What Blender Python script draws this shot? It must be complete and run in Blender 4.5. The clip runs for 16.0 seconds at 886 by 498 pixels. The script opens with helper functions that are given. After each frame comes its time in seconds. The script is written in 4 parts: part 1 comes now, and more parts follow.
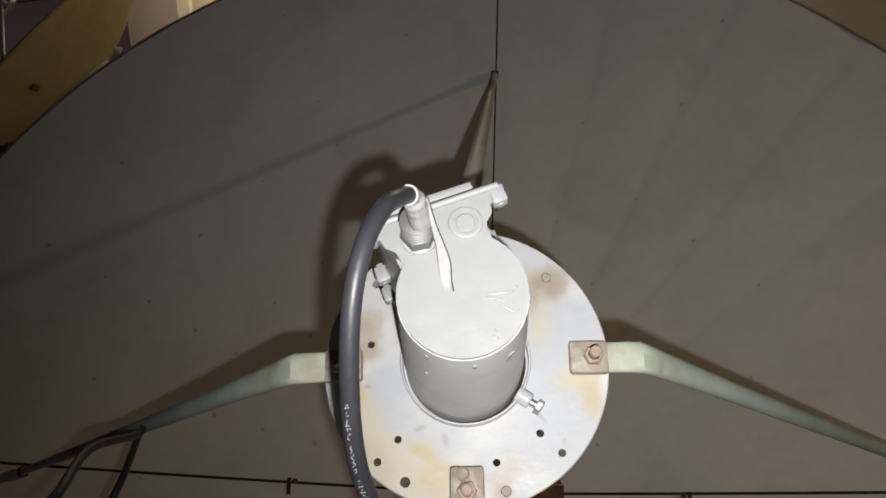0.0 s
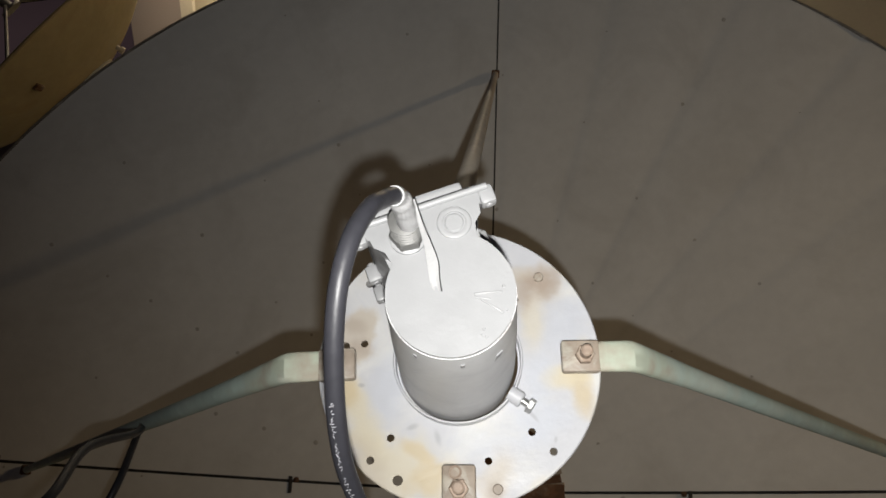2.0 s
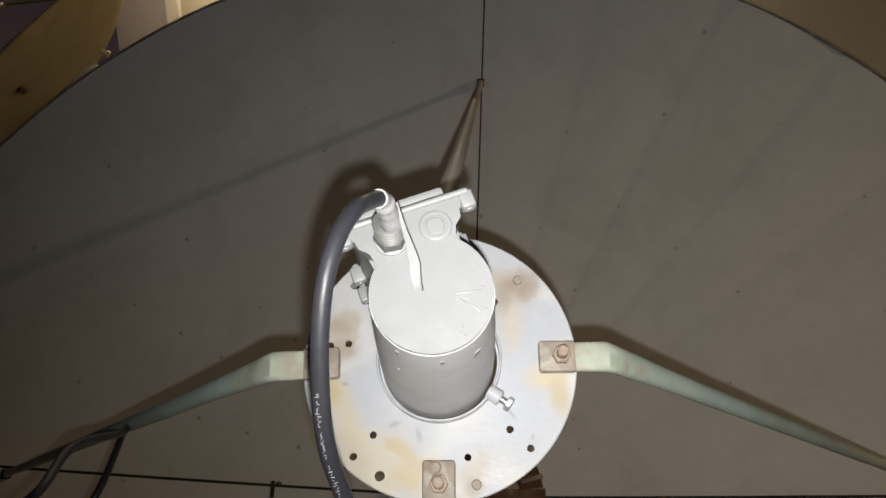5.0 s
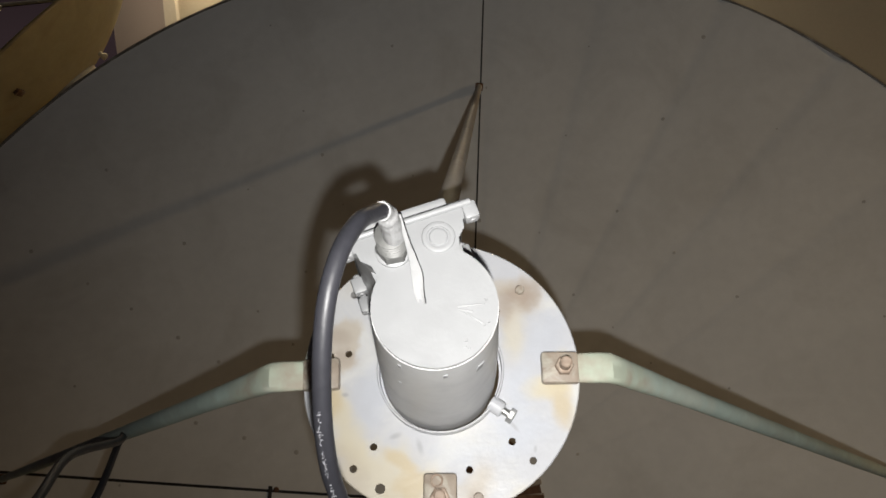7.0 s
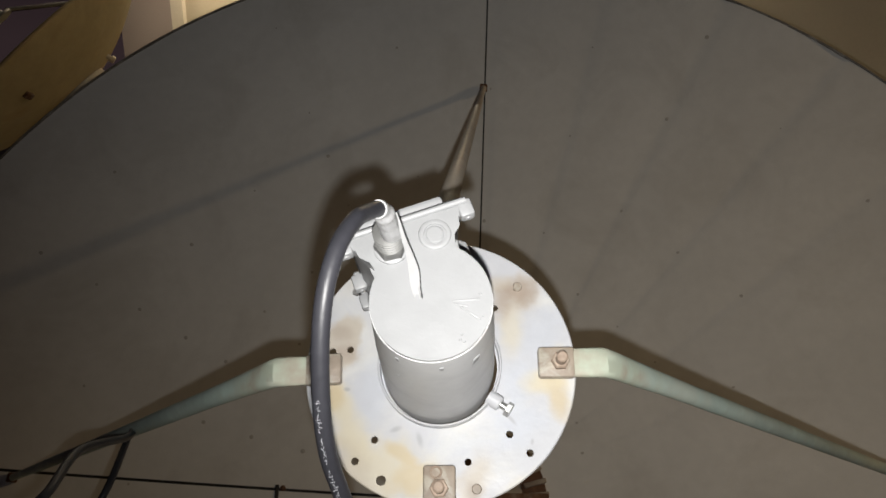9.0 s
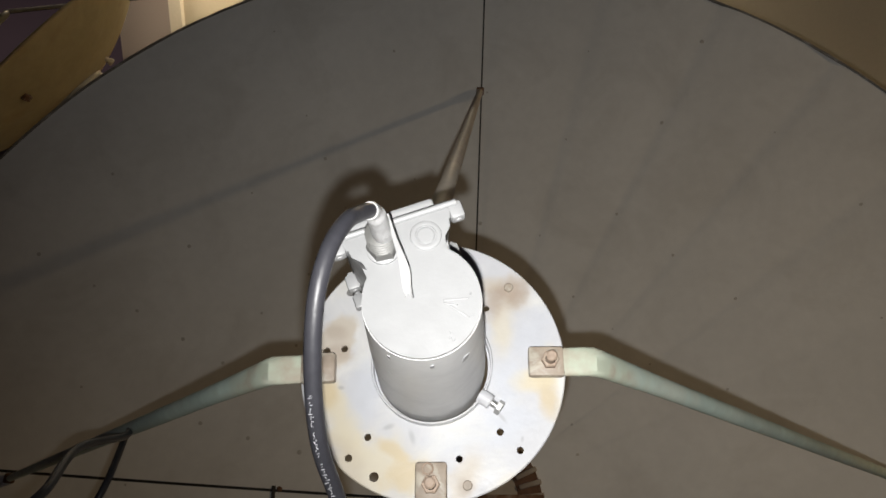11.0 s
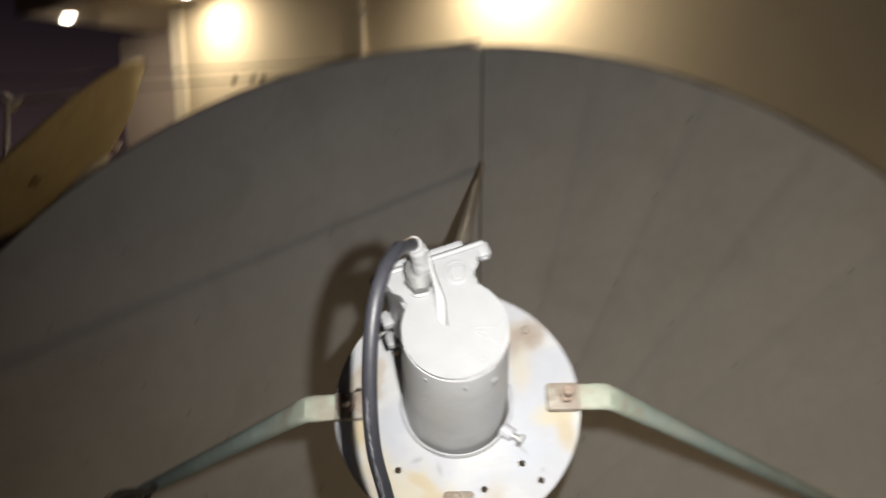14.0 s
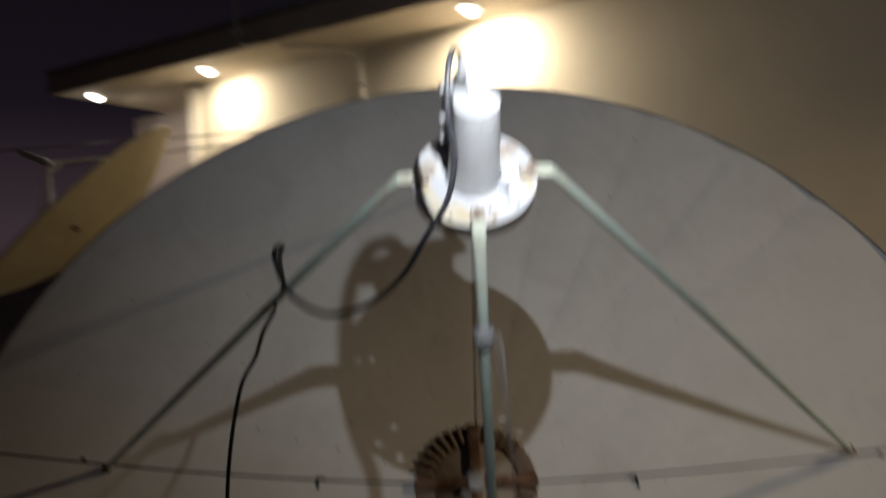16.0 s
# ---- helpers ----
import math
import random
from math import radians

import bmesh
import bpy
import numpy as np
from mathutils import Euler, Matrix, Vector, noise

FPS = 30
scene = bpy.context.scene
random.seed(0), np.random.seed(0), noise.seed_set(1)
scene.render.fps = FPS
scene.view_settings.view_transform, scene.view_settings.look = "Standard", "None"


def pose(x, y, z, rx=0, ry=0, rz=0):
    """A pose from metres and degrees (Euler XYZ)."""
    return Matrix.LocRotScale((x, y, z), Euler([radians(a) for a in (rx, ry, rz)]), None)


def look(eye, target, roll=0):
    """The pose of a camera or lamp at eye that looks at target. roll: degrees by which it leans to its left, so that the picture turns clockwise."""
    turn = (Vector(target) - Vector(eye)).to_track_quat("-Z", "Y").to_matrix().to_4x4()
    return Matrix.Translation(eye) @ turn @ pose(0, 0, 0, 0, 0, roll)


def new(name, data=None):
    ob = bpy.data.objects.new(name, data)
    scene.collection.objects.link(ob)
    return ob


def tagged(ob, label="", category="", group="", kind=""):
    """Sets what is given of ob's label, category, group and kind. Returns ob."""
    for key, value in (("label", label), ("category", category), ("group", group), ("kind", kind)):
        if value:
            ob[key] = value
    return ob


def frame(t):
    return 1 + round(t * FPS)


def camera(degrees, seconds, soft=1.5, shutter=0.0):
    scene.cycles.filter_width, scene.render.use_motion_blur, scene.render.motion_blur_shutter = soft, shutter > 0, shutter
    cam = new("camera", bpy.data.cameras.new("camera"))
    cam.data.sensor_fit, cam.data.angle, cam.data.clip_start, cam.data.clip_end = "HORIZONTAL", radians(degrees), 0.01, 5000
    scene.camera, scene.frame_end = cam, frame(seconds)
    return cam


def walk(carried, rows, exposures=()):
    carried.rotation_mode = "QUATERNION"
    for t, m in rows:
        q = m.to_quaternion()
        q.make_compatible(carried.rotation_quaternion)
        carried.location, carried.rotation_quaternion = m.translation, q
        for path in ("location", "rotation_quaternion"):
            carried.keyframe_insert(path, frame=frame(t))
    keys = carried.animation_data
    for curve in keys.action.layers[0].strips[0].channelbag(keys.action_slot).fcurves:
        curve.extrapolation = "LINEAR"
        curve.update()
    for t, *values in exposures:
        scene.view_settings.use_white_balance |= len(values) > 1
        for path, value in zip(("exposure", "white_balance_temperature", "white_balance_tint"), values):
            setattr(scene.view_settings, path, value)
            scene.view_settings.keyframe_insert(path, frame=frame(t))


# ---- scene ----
cam = camera(62.0, 16.0, soft=1.6, shutter=1.6)
PATH = [
    (0, (0.007, -0.001, 2.006), (-0.019, 1.933, 1.498), -1.8),
    (0.5, (0.008, 0.001, 2.004), (-0.029, 1.933, 1.489), -1.7),
    (1, (0.013, 0.003, 2.006), (-0.016, 1.934, 1.484), -1.9),
    (1.5, (0.015, 0.003, 2.006), (-0.031, 1.934, 1.49), -2.1),
    (2, (0.015, -0.004, 2.007), (-0.021, 1.93, 1.497), -1.9),
    (2.5, (0.017, -0.011, 2.007), (-0.014, 1.924, 1.504), -1.8),
    (3, (0.013, -0.017, 2.008), (-0.008, 1.92, 1.51), -1.5),
    (3.5, (0.019, -0.023, 2.009), (0.003, 1.915, 1.512), -1.7),
    (4, (0.018, -0.025, 2.008), (0.013, 1.913, 1.514), -1.4),
    (6.5, (0.016, -0.017, 2.011), (0.028, 1.922, 1.522), -1.1),
    (7, (0.014, -0.015, 2.012), (0.027, 1.925, 1.527), -1.0),
    (7.5, (0.015, -0.009, 2.013), (0.025, 1.933, 1.531), -1.2),
    (8, (0.018, -0.014, 2.014), (0.036, 1.928, 1.536), -1.2),
    (8.5, (0.017, -0.02, 2.013), (0.027, 1.922, 1.532), -1.1),
    (9, (0.02, -0.029, 2.013), (0.014, 1.912, 1.531), -1.3),
    (11.5, (0.025, -0.046, 2.016), (0.027, 1.898, 1.548), -1.1),
    (12, (0.026, -0.055, 2.018), (0.033, 1.893, 1.561), -1.2),
    (12.5, (0.025, -0.06, 2.018), (0.027, 1.888, 1.564), -1.1),
    (13, (0.024, -0.061, 2.019), (0.004, 1.887, 1.569), -1.2),
    (13.5, (0.014, -0.063, 2.021), (-0.017, 1.887, 1.578), -0.9),
    (13.6, (0.018, -0.064, 2.022), (-0.028, 1.889, 1.605), -0.5),
    (13.8, (0.018, -0.073, 2.018), (-0.012, 1.896, 1.664), -1.0),
    (14, (0.001, -0.099, 1.998), (0.019, 1.884, 1.739), -1.7),
    (14.3, (0.001, -0.163, 1.971), (0.073, 1.832, 1.85), -2.4),
    (14.5, (-0.011, -0.233, 1.942), (0.044, 1.764, 1.865), -2.7),
    (15, (0.033, -0.403, 1.874), (-0.103, 1.592, 1.86), -0.7),
    (15.2, (0.056, -0.444, 1.841), (-0.074, 1.551, 1.893), 1.6),
    (15.4, (0.06, -0.509, 1.817), (-0.003, 1.486, 1.935), 0.5),
    (15.5, (0.037, -0.557, 1.802), (0.03, 1.439, 1.925), -0.5),
    (15.6, (0.033, -0.592, 1.778), (0.03, 1.405, 1.891), -0.2),
    (15.8, (-0.021, -0.680, 1.727), (-0.02, 1.320, 1.77), -1.5),
    (16, (-0.084, -0.701, 1.682), (-0.013, 1.298, 1.672), -2.5),
]
# the eye and its targets are given from 0.6 m over the yard
EXPOSURES = [(0.0, 0.22, 6530, 10), (9.0, 0.30, 6530, 10), (13.5, 0.46, 6500, 10), (14.0, 0.45, 6600, 10), (14.5, 0.25, 6450, 10), (15.0, 0.36, 6250, 10), (15.5, 0.64, 6200, 10), (16.0, 0.88, 5900, 10)]
walk(cam, [(t, Matrix.Translation((0, 0, 0.6)) @ look(eye, target, roll)) for t, eye, target, roll in PATH], EXPOSURES)

# ---- world, lamps, exposure ----
LIFT = 0.6
UP = Matrix.Translation((0, 0, LIFT))
world = bpy.data.worlds.new("night_sky")
scene.world = world
world.use_nodes = True
wn = world.node_tree.nodes
wbg = wn["Background"]
wbg.inputs[1].default_value = 1.0
# night sky: nearly black overhead, with the town's dull mauve glow low down
sky_way = wn.new("ShaderNodeTexCoord")
sky_split = wn.new("ShaderNodeSeparateXYZ")
sky_ramp = wn.new("ShaderNodeValToRGB")
world.node_tree.links.new(sky_way.outputs["Generated"], sky_split.inputs[0])
world.node_tree.links.new(sky_split.outputs["Z"], sky_ramp.inputs[0])
world.node_tree.links.new(sky_ramp.outputs[0], wbg.inputs[0])
sky_ramp.color_ramp.elements.new(0.22)
for stop, (at, tint) in zip(sky_ramp.color_ramp.elements, ((0.04, (0.0210, 0.0135, 0.0150, 1)), (0.19, (0.0046, 0.0032, 0.0046, 1)), (0.45, (0.0020, 0.0015, 0.0022, 1)))):
    stop.position, stop.color = at, tint



def spot_lamp(name, m, watts, colour, cone, blend, radius):
    data = bpy.data.lights.new(name, "SPOT")
    data.energy, data.color, data.spot_size, data.spot_blend, data.shadow_soft_size = watts, colour, radians(cone), blend, radius
    ob = new(name, data)
    ob.matrix_world = m
    return ob


# the hand-held phone torch by which the dish is inspected
TORCH = 17.0
spot_lamp("torch_light", UP @ look((0.021, -0.027, 1.9922), (0.72, 1.62, 2.10)), TORCH, (0.98, 0.97, 0.94), 138, 1.0, 0.0035)

# ---- materials ----


def nodes_of(name):
    m = bpy.data.materials.new(name)
    m.use_nodes = True
    t = m.node_tree
    return m, t, t.nodes["Principled BSDF"]


def material(name, base, rough=0.5, metal=0.0, vary=0.12, grain=40.0, blot=3.0, stain=None, stain_amount=0.0, stain_scale=6.0,
             bump=0.15, bump_scale=120.0, edge=(0.5, 0.72), spec=0.5):
    """Painted or raw surface: base colour with fine grain, broad blotches, shaped stains, uneven gloss and fine relief."""
    m, t, p = nodes_of(name)
    n, k = t.nodes, t.links
    at = n.new("ShaderNodeTexCoord").outputs["Object"]

    def cloud(scale, detail, rough_=0.6, dist=0.0):
        o = n.new("ShaderNodeTexNoise")
        o.inputs["Scale"].default_value, o.inputs["Detail"].default_value = scale, detail
        o.inputs["Roughness"].default_value, o.inputs["Distortion"].default_value = rough_, dist
        k.new(at, o.inputs["Vector"])
        return o.outputs["Fac"]

    def mix(fac, a, b, kind="MIX"):
        o = n.new("ShaderNodeMix")
        o.data_type, o.blend_type = "RGBA", kind
        for value, i in ((fac, 0), (a, 6), (b, 7)):
            if hasattr(value, "links") or hasattr(value, "is_linked"):
                k.new(value, o.inputs[i])
            else:
                o.inputs[i].default_value = value
        return o.outputs[2]

    def ramp(fac, lo, hi, a=0.0, b=1.0):
        o = n.new("ShaderNodeMapRange")
        o.inputs[1].default_value, o.inputs[2].default_value, o.inputs[3].default_value, o.inputs[4].default_value = lo, hi, a, b
        k.new(fac, o.inputs[0])
        return o.outputs[0]

    dark = tuple(c * (1 - vary) for c in base) + (1,)
    light = tuple(min(1, c * (1 + vary * 0.6)) for c in base) + (1,)
    colour = mix(ramp(cloud(blot, 4), 0.32, 0.68), dark, light)
    fine = mix(ramp(cloud(grain, 6), 0.3, 0.7), (1 - vary, 1 - vary, 1 - vary, 1), (1, 1, 1, 1))
    colour = mix(1.0, colour, fine, "MULTIPLY")
    if stain:
        where = ramp(cloud(stain_scale, 8, 0.62, 0.6), edge[0], edge[1], 0, stain_amount)
        colour = mix(where, colour, tuple(stain) + (1,))
    k.new(colour, p.inputs["Base Color"])
    k.new(ramp(cloud(blot * 4, 5), 0.3, 0.7, max(0.03, rough - 0.1), min(1, rough + 0.1)), p.inputs["Roughness"])
    p.inputs["Metallic"].default_value = metal
    p.inputs["Specular IOR Level"].default_value = spec
    if bump:
        b = n.new("ShaderNodeBump")
        b.inputs["Strength"].default_value, b.inputs["Distance"].default_value = bump, 0.002
        k.new(cloud(bump_scale, 6), b.inputs["Height"])
        k.new(b.outputs[0], p.inputs["Normal"])
    return m


def glow(name, colour, strength):
    m, t, p = nodes_of(name)
    p.inputs["Base Color"].default_value = colour + (1,)
    p.inputs["Emission Color"].default_value = colour + (1,)
    p.inputs["Emission Strength"].default_value = strength
    return m


DISH = material("aged_white_dish_paint", (0.77, 0.76, 0.725), 0.62, vary=0.06, grain=30, blot=2.2, stain=(0.42, 0.39, 0.34), stain_amount=0.24, stain_scale=4.0, bump=0.05, bump_scale=60, spec=0.25)
DISH_EDGE = material("dirty_rim_paint", (0.22, 0.20, 0.17), 0.7, vary=0.25, stain=(0.5, 0.48, 0.44), stain_amount=0.7, stain_scale=14)
SEAM = material("dark_seam_sealant", (0.05, 0.045, 0.04), 0.85, vary=0.3)
SPOT = material("weathered_rivet_head", (0.60, 0.57, 0.52), 0.8, vary=0.25, grain=200)
PLATE = material("stained_white_plate_paint", (0.53, 0.535, 0.562), 0.45, vary=0.05, grain=90, blot=14, stain=(0.800, 0.773, 0.662), stain_amount=0.5, stain_scale=14.0, edge=(0.5, 0.75), bump=0.12, bump_scale=160)
def stained_plate(m, spots):
    """Lays blurred, ragged stains at set places (x, y, radius, colour, strength) over the paint."""
    t = m.node_tree
    n, k = t.nodes, t.links
    p = n["Principled BSDF"]
    colour = p.inputs["Base Color"].links[0].from_socket
    co = n.new("ShaderNodeTexCoord").outputs["Object"]
    wob = n.new("ShaderNodeTexNoise")
    wob.inputs["Scale"].default_value, wob.inputs["Detail"].default_value = 45, 6
    k.new(co, wob.inputs["Vector"])
    for x, y, r, tint, amount, *shape in spots:
        turn, aspect = shape if shape else (0, 1)
        r *= 1.45
        off = n.new("ShaderNodeVectorMath")
        off.operation = "SUBTRACT"
        k.new(co, off.inputs[0])
        off.inputs[1].default_value = (x, y, 0)
        spin = n.new("ShaderNodeVectorRotate")
        spin.rotation_type = "Z_AXIS"
        spin.inputs["Angle"].default_value = radians(-turn)
        k.new(off.outputs[0], spin.inputs["Vector"])
        squash = n.new("ShaderNodeVectorMath")
        squash.operation = "MULTIPLY"
        k.new(spin.outputs[0], squash.inputs[0])
        squash.inputs[1].default_value = (1 / aspect, 1, 1)
        d = n.new("ShaderNodeVectorMath")
        d.operation = "LENGTH"
        k.new(squash.outputs[0], d.inputs[0])
        j = n.new("ShaderNodeMath")
        j.operation = "MULTIPLY_ADD"
        k.new(wob.outputs["Fac"], j.inputs[0])
        j.inputs[1].default_value = -1.5 * r
        k.new(d.outputs["Value"], j.inputs[2])
        a = n.new("ShaderNodeMapRange")
        a.interpolation_type = "SMOOTHERSTEP"
        a.inputs[1].default_value, a.inputs[2].default_value = 0.15 * r, -0.95 * r
        a.inputs[3].default_value, a.inputs[4].default_value = 0, amount
        if amount > 0.78:
            a.inputs[1].default_value, a.inputs[2].default_value = 0.0, -0.45 * r
        a.inputs[1].default_value, a.inputs[2].default_value = a.inputs[1].default_value + 0.35 * r, a.inputs[2].default_value + 0.35 * r
        k.new(j.outputs[0], a.inputs[0])
        o = n.new("ShaderNodeMix")
        o.data_type = "RGBA"
        k.new(a.outputs[0], o.inputs[0])
        k.new(colour, o.inputs[6])
        o.inputs[7].default_value = tint + (1,)
        colour = o.outputs[2]
    k.new(colour, p.inputs["Base Color"])
    return m


YELLOW, BROWN, BUFF = (0.60, 0.53, 0.375), (0.34, 0.27, 0.215), (0.48, 0.42, 0.34)
OCHRE, SLATE, SOOT = (0.53, 0.43, 0.265), (0.50, 0.535, 0.61), (0.30, 0.30, 0.315)
stained_plate(PLATE, [(-0.071, -0.036, 0.010, YELLOW, 0.765, -66, 2.8), (-0.042, -0.077, 0.022, YELLOW, 0.76, -12, 1.6), (-0.020, -0.083, 0.010, OCHRE, 0.77, 20, 1.5), (-0.028, -0.064, 0.0045, OCHRE, 0.77, -30, 3.5),
                      (-0.066, -0.072, 0.010, BUFF, 0.5, -50, 2), (-0.080, -0.020, 0.006, OCHRE, 0.77, -75, 2), (0.0865, -0.021, 0.0075, OCHRE, 0.77, -72, 2.4), (0.076, -0.013, 0.008, YELLOW, 0.76, 0, 1.5), (0.090, 0.000, 0.006, YELLOW, 0.76, 90, 2),
                      (0.056, 0.030, 0.0075, YELLOW, 0.5, 82, 3.0), (0.058, 0.058, 0.014, BUFF, 0.7, 30, 1.4), (0.0600, 0.0610, 0.011, BROWN, 0.77), (0.050, 0.054, 0.007, BROWN, 0.6, 70, 1.8), (0.068, 0.056, 0.006, BROWN, 0.45, 60, 2), (0.048, 0.068, 0.006, BUFF, 0.5, 10, 2),
                      (-0.076, 0.019, 0.0125, BUFF, 0.8, 80, 1.4), (-0.073, 0.010, 0.006, BROWN, 0.5, 20, 2), (-0.079, 0.028, 0.005, BROWN, 0.4, -20, 2),
                      (0.026, -0.083, 0.0095, BUFF, 0.75, 70, 1.7), (0.026, -0.089, 0.006, BROWN, 0.55), (0.060, -0.090, 0.008, YELLOW, 0.4, 30, 3), (-0.062, 0.078, 0.010, YELLOW, 0.35, 45, 2),
                      (0.057, -0.042, 0.014, SLATE, 0.4, 20, 1.4), (0.056, -0.010, 0.010, SLATE, 0.35, 90, 1.5), (-0.050, -0.018, 0.012, SLATE, 0.3, 80, 2), (0.010, -0.060, 0.010, SLATE, 0.3, 0, 2), (0.078, 0.024, 0.012, SLATE, 0.3, 60, 2),
                      (-0.0146, -0.054, 0.0022, SOOT, 0.5, -75, 2.6), (-0.033, -0.047, 0.0018, SOOT, 0.5, 20, 2.2), (-0.070, -0.017, 0.0014, SOOT, 0.6, -10, 1.6), (0.052, -0.039, 0.0012, SOOT, 0.5, -50, 4), (0.0675, -0.056, 0.0011, SOOT, 0.5, 80, 2)])
# cap paint darkened and tube paint lightened to even out the torch's falloff
CAN = material("cast_paint_darkened_for_torch", (0.315, 0.318, 0.325), 0.38, vary=0.03, grain=120, blot=20, bump=0.10, bump_scale=420)
CAN_SIDE = material("tube_paint_lightened_for_torch", (0.66, 0.66, 0.665), 0.42, vary=0.06, grain=120, blot=10, stain=(0.46, 0.46, 0.47), stain_amount=0.5, stain_scale=28, bump=0.0, bump_scale=300)
SMUDGE = material("grey_smudge", (0.418, 0.418, 0.429), 0.75, vary=0.2, grain=300)
GASKET = material("black_gasket", (0.02, 0.02, 0.02), 0.7)
ZINC = material("zinc_bolt", (0.55, 0.55, 0.54), 0.33, metal=0.85, vary=0.2, grain=300)
GLAND = material("nickel_gland", (0.15, 0.15, 0.145), 0.5, metal=0.25, vary=0.1, grain=300)
TAPE = material("white_sealing_tape", (0.42, 0.42, 0.425), 0.45, vary=0.06, grain=300, bump=0.4, bump_scale=300)
JACKET = material("black_cable_jacket", (0.034, 0.034, 0.041), 0.44, vary=0.2, grain=200, bump=0.12, bump_scale=200, spec=0.45)
PRINT = material("white_cable_print", (0.468, 0.468, 0.494), 0.5)
MINT = material("chalky_mint_green_paint", (0.54, 0.65, 0.58), 0.6, vary=0.16, grain=60, blot=12, stain=(0.55, 0.55, 0.46), stain_amount=0.5, stain_scale=9, edge=(0.46, 0.66), bump=0.2)


def worn_near_plate(m, centre, near, far, tint, wear):
    """Paint that turns to a worn tint with ragged brown chips within a ragged distance of the feed plate."""
    t = m.node_tree
    n, k = t.nodes, t.links
    p = n["Principled BSDF"]
    colour = p.inputs["Base Color"].links[0].from_socket
    co = n.new("ShaderNodeTexCoord").outputs["Object"]
    d = n.new("ShaderNodeVectorMath")
    d.operation = "DISTANCE"
    d.inputs[1].default_value = centre
    k.new(co, d.inputs[0])

    def ragged(scale, low, high, a, b):
        o = n.new("ShaderNodeTexNoise")
        o.inputs["Scale"].default_value, o.inputs["Detail"].default_value = scale, 6
        k.new(co, o.inputs["Vector"])
        r = n.new("ShaderNodeMapRange")
        r.inputs[1].default_value, r.inputs[2].default_value, r.inputs[3].default_value, r.inputs[4].default_value = low, high, a, b
        k.new(o.outputs["Fac"], r.inputs[0])
        return r.outputs[0]

    shift = n.new("ShaderNodeMath")
    k.new(d.outputs["Value"], shift.inputs[0])
    k.new(ragged(35, 0.3, 0.7, -0.04, 0.04), shift.inputs[1])
    by = n.new("ShaderNodeMapRange")
    by.inputs[1].default_value, by.inputs[2].default_value, by.inputs[3].default_value, by.inputs[4].default_value = near, far, 0.85, 0.0
    k.new(shift.outputs[0], by.inputs[0])
    chips = n.new("ShaderNodeMath")
    chips.operation = "MULTIPLY"
    k.new(by.outputs[0], chips.inputs[0])
    k.new(ragged(60, 0.44, 0.68, 0, 0.8), chips.inputs[1])
    for fac, c in ((by.outputs[0], tint), (chips.outputs[0], wear)):
        o = n.new("ShaderNodeMix")
        o.data_type = "RGBA"
        k.new(fac, o.inputs[0])
        k.new(colour, o.inputs[6])
        o.inputs[7].default_value = c + (1,)
        colour = o.outputs[2]
    k.new(colour, p.inputs["Base Color"])


worn_near_plate(MINT, (-0.016, 0.002, 1.50), 0.13, 0.20, (0.46, 0.495, 0.385), (0.38, 0.30, 0.235))
RUSTY = material("rust_bled_steel_tab", (0.39, 0.32, 0.255), 0.5, vary=0.2, grain=120, blot=40, stain=(0.575, 0.564, 0.483), stain_amount=0.8, stain_scale=55, bump=0.3)
RUST = material("brown_rust", (0.17, 0.085, 0.045), 0.85, vary=0.35, grain=90, blot=20, stain=(0.33, 0.26, 0.20), stain_amount=0.7, stain_scale=30, bump=0.5)
BOLT = material("pale_rusted_bolt", (0.440, 0.330, 0.253), 0.6, vary=0.25, grain=300, blot=60, stain=(0.550, 0.484, 0.396), stain_amount=0.6, stain_scale=90, bump=0.3)
HUB = material("bare_hub_panel", (0.42, 0.36, 0.29), 0.7, vary=0.2, stain=(0.2, 0.12, 0.07), stain_amount=0.7, stain_scale=12)
POLE_STRUT = material("cream_painted_strut", (0.80, 0.71, 0.59), 0.6, vary=0.12, stain=(0.42, 0.33, 0.26), stain_amount=0.5, stain_scale=20)
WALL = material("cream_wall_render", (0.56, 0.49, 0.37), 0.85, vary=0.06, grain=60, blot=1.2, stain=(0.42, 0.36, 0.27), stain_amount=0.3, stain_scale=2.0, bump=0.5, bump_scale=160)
SOFFIT = material("cream_soffit_paint", (0.60, 0.53, 0.42), 0.8, vary=0.05, grain=40, blot=1.5)
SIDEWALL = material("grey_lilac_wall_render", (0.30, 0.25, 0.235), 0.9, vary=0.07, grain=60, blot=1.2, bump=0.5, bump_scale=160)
ROOF = material("dark_roof_felt", (0.14, 0.12, 0.11), 0.95, vary=0.3)
FASCIA = material("brown_fascia_paint", (0.28, 0.235, 0.20), 0.7, vary=0.15)
PIPE = material("painted_conduit", (0.58, 0.52, 0.42), 0.6, vary=0.08)
TAN = material("yellowed_dish_back_paint", (0.42, 0.345, 0.19), 0.6, vary=0.12, grain=20, blot=3, stain=(0.30, 0.19, 0.09), stain_amount=0.6, stain_scale=3.5, edge=(0.55, 0.8), bump=0.1)
STEEL = material("galvanised_steel", (0.42, 0.40, 0.37), 0.55, metal=0.5, vary=0.2)
WIRE = material("black_overhead_wire", (0.03, 0.028, 0.025), 0.6)
CONCRETE = material("weathered_concrete", (0.34, 0.31, 0.26), 0.9, vary=0.15, grain=20, blot=0.7, stain=(0.2, 0.18, 0.15), stain_amount=0.6, stain_scale=1.2, bump=0.5, bump_scale=60)
FENCE = material("dark_boundary_wall", (0.38, 0.33, 0.35), 0.9, vary=0.2, grain=10, blot=0.8)
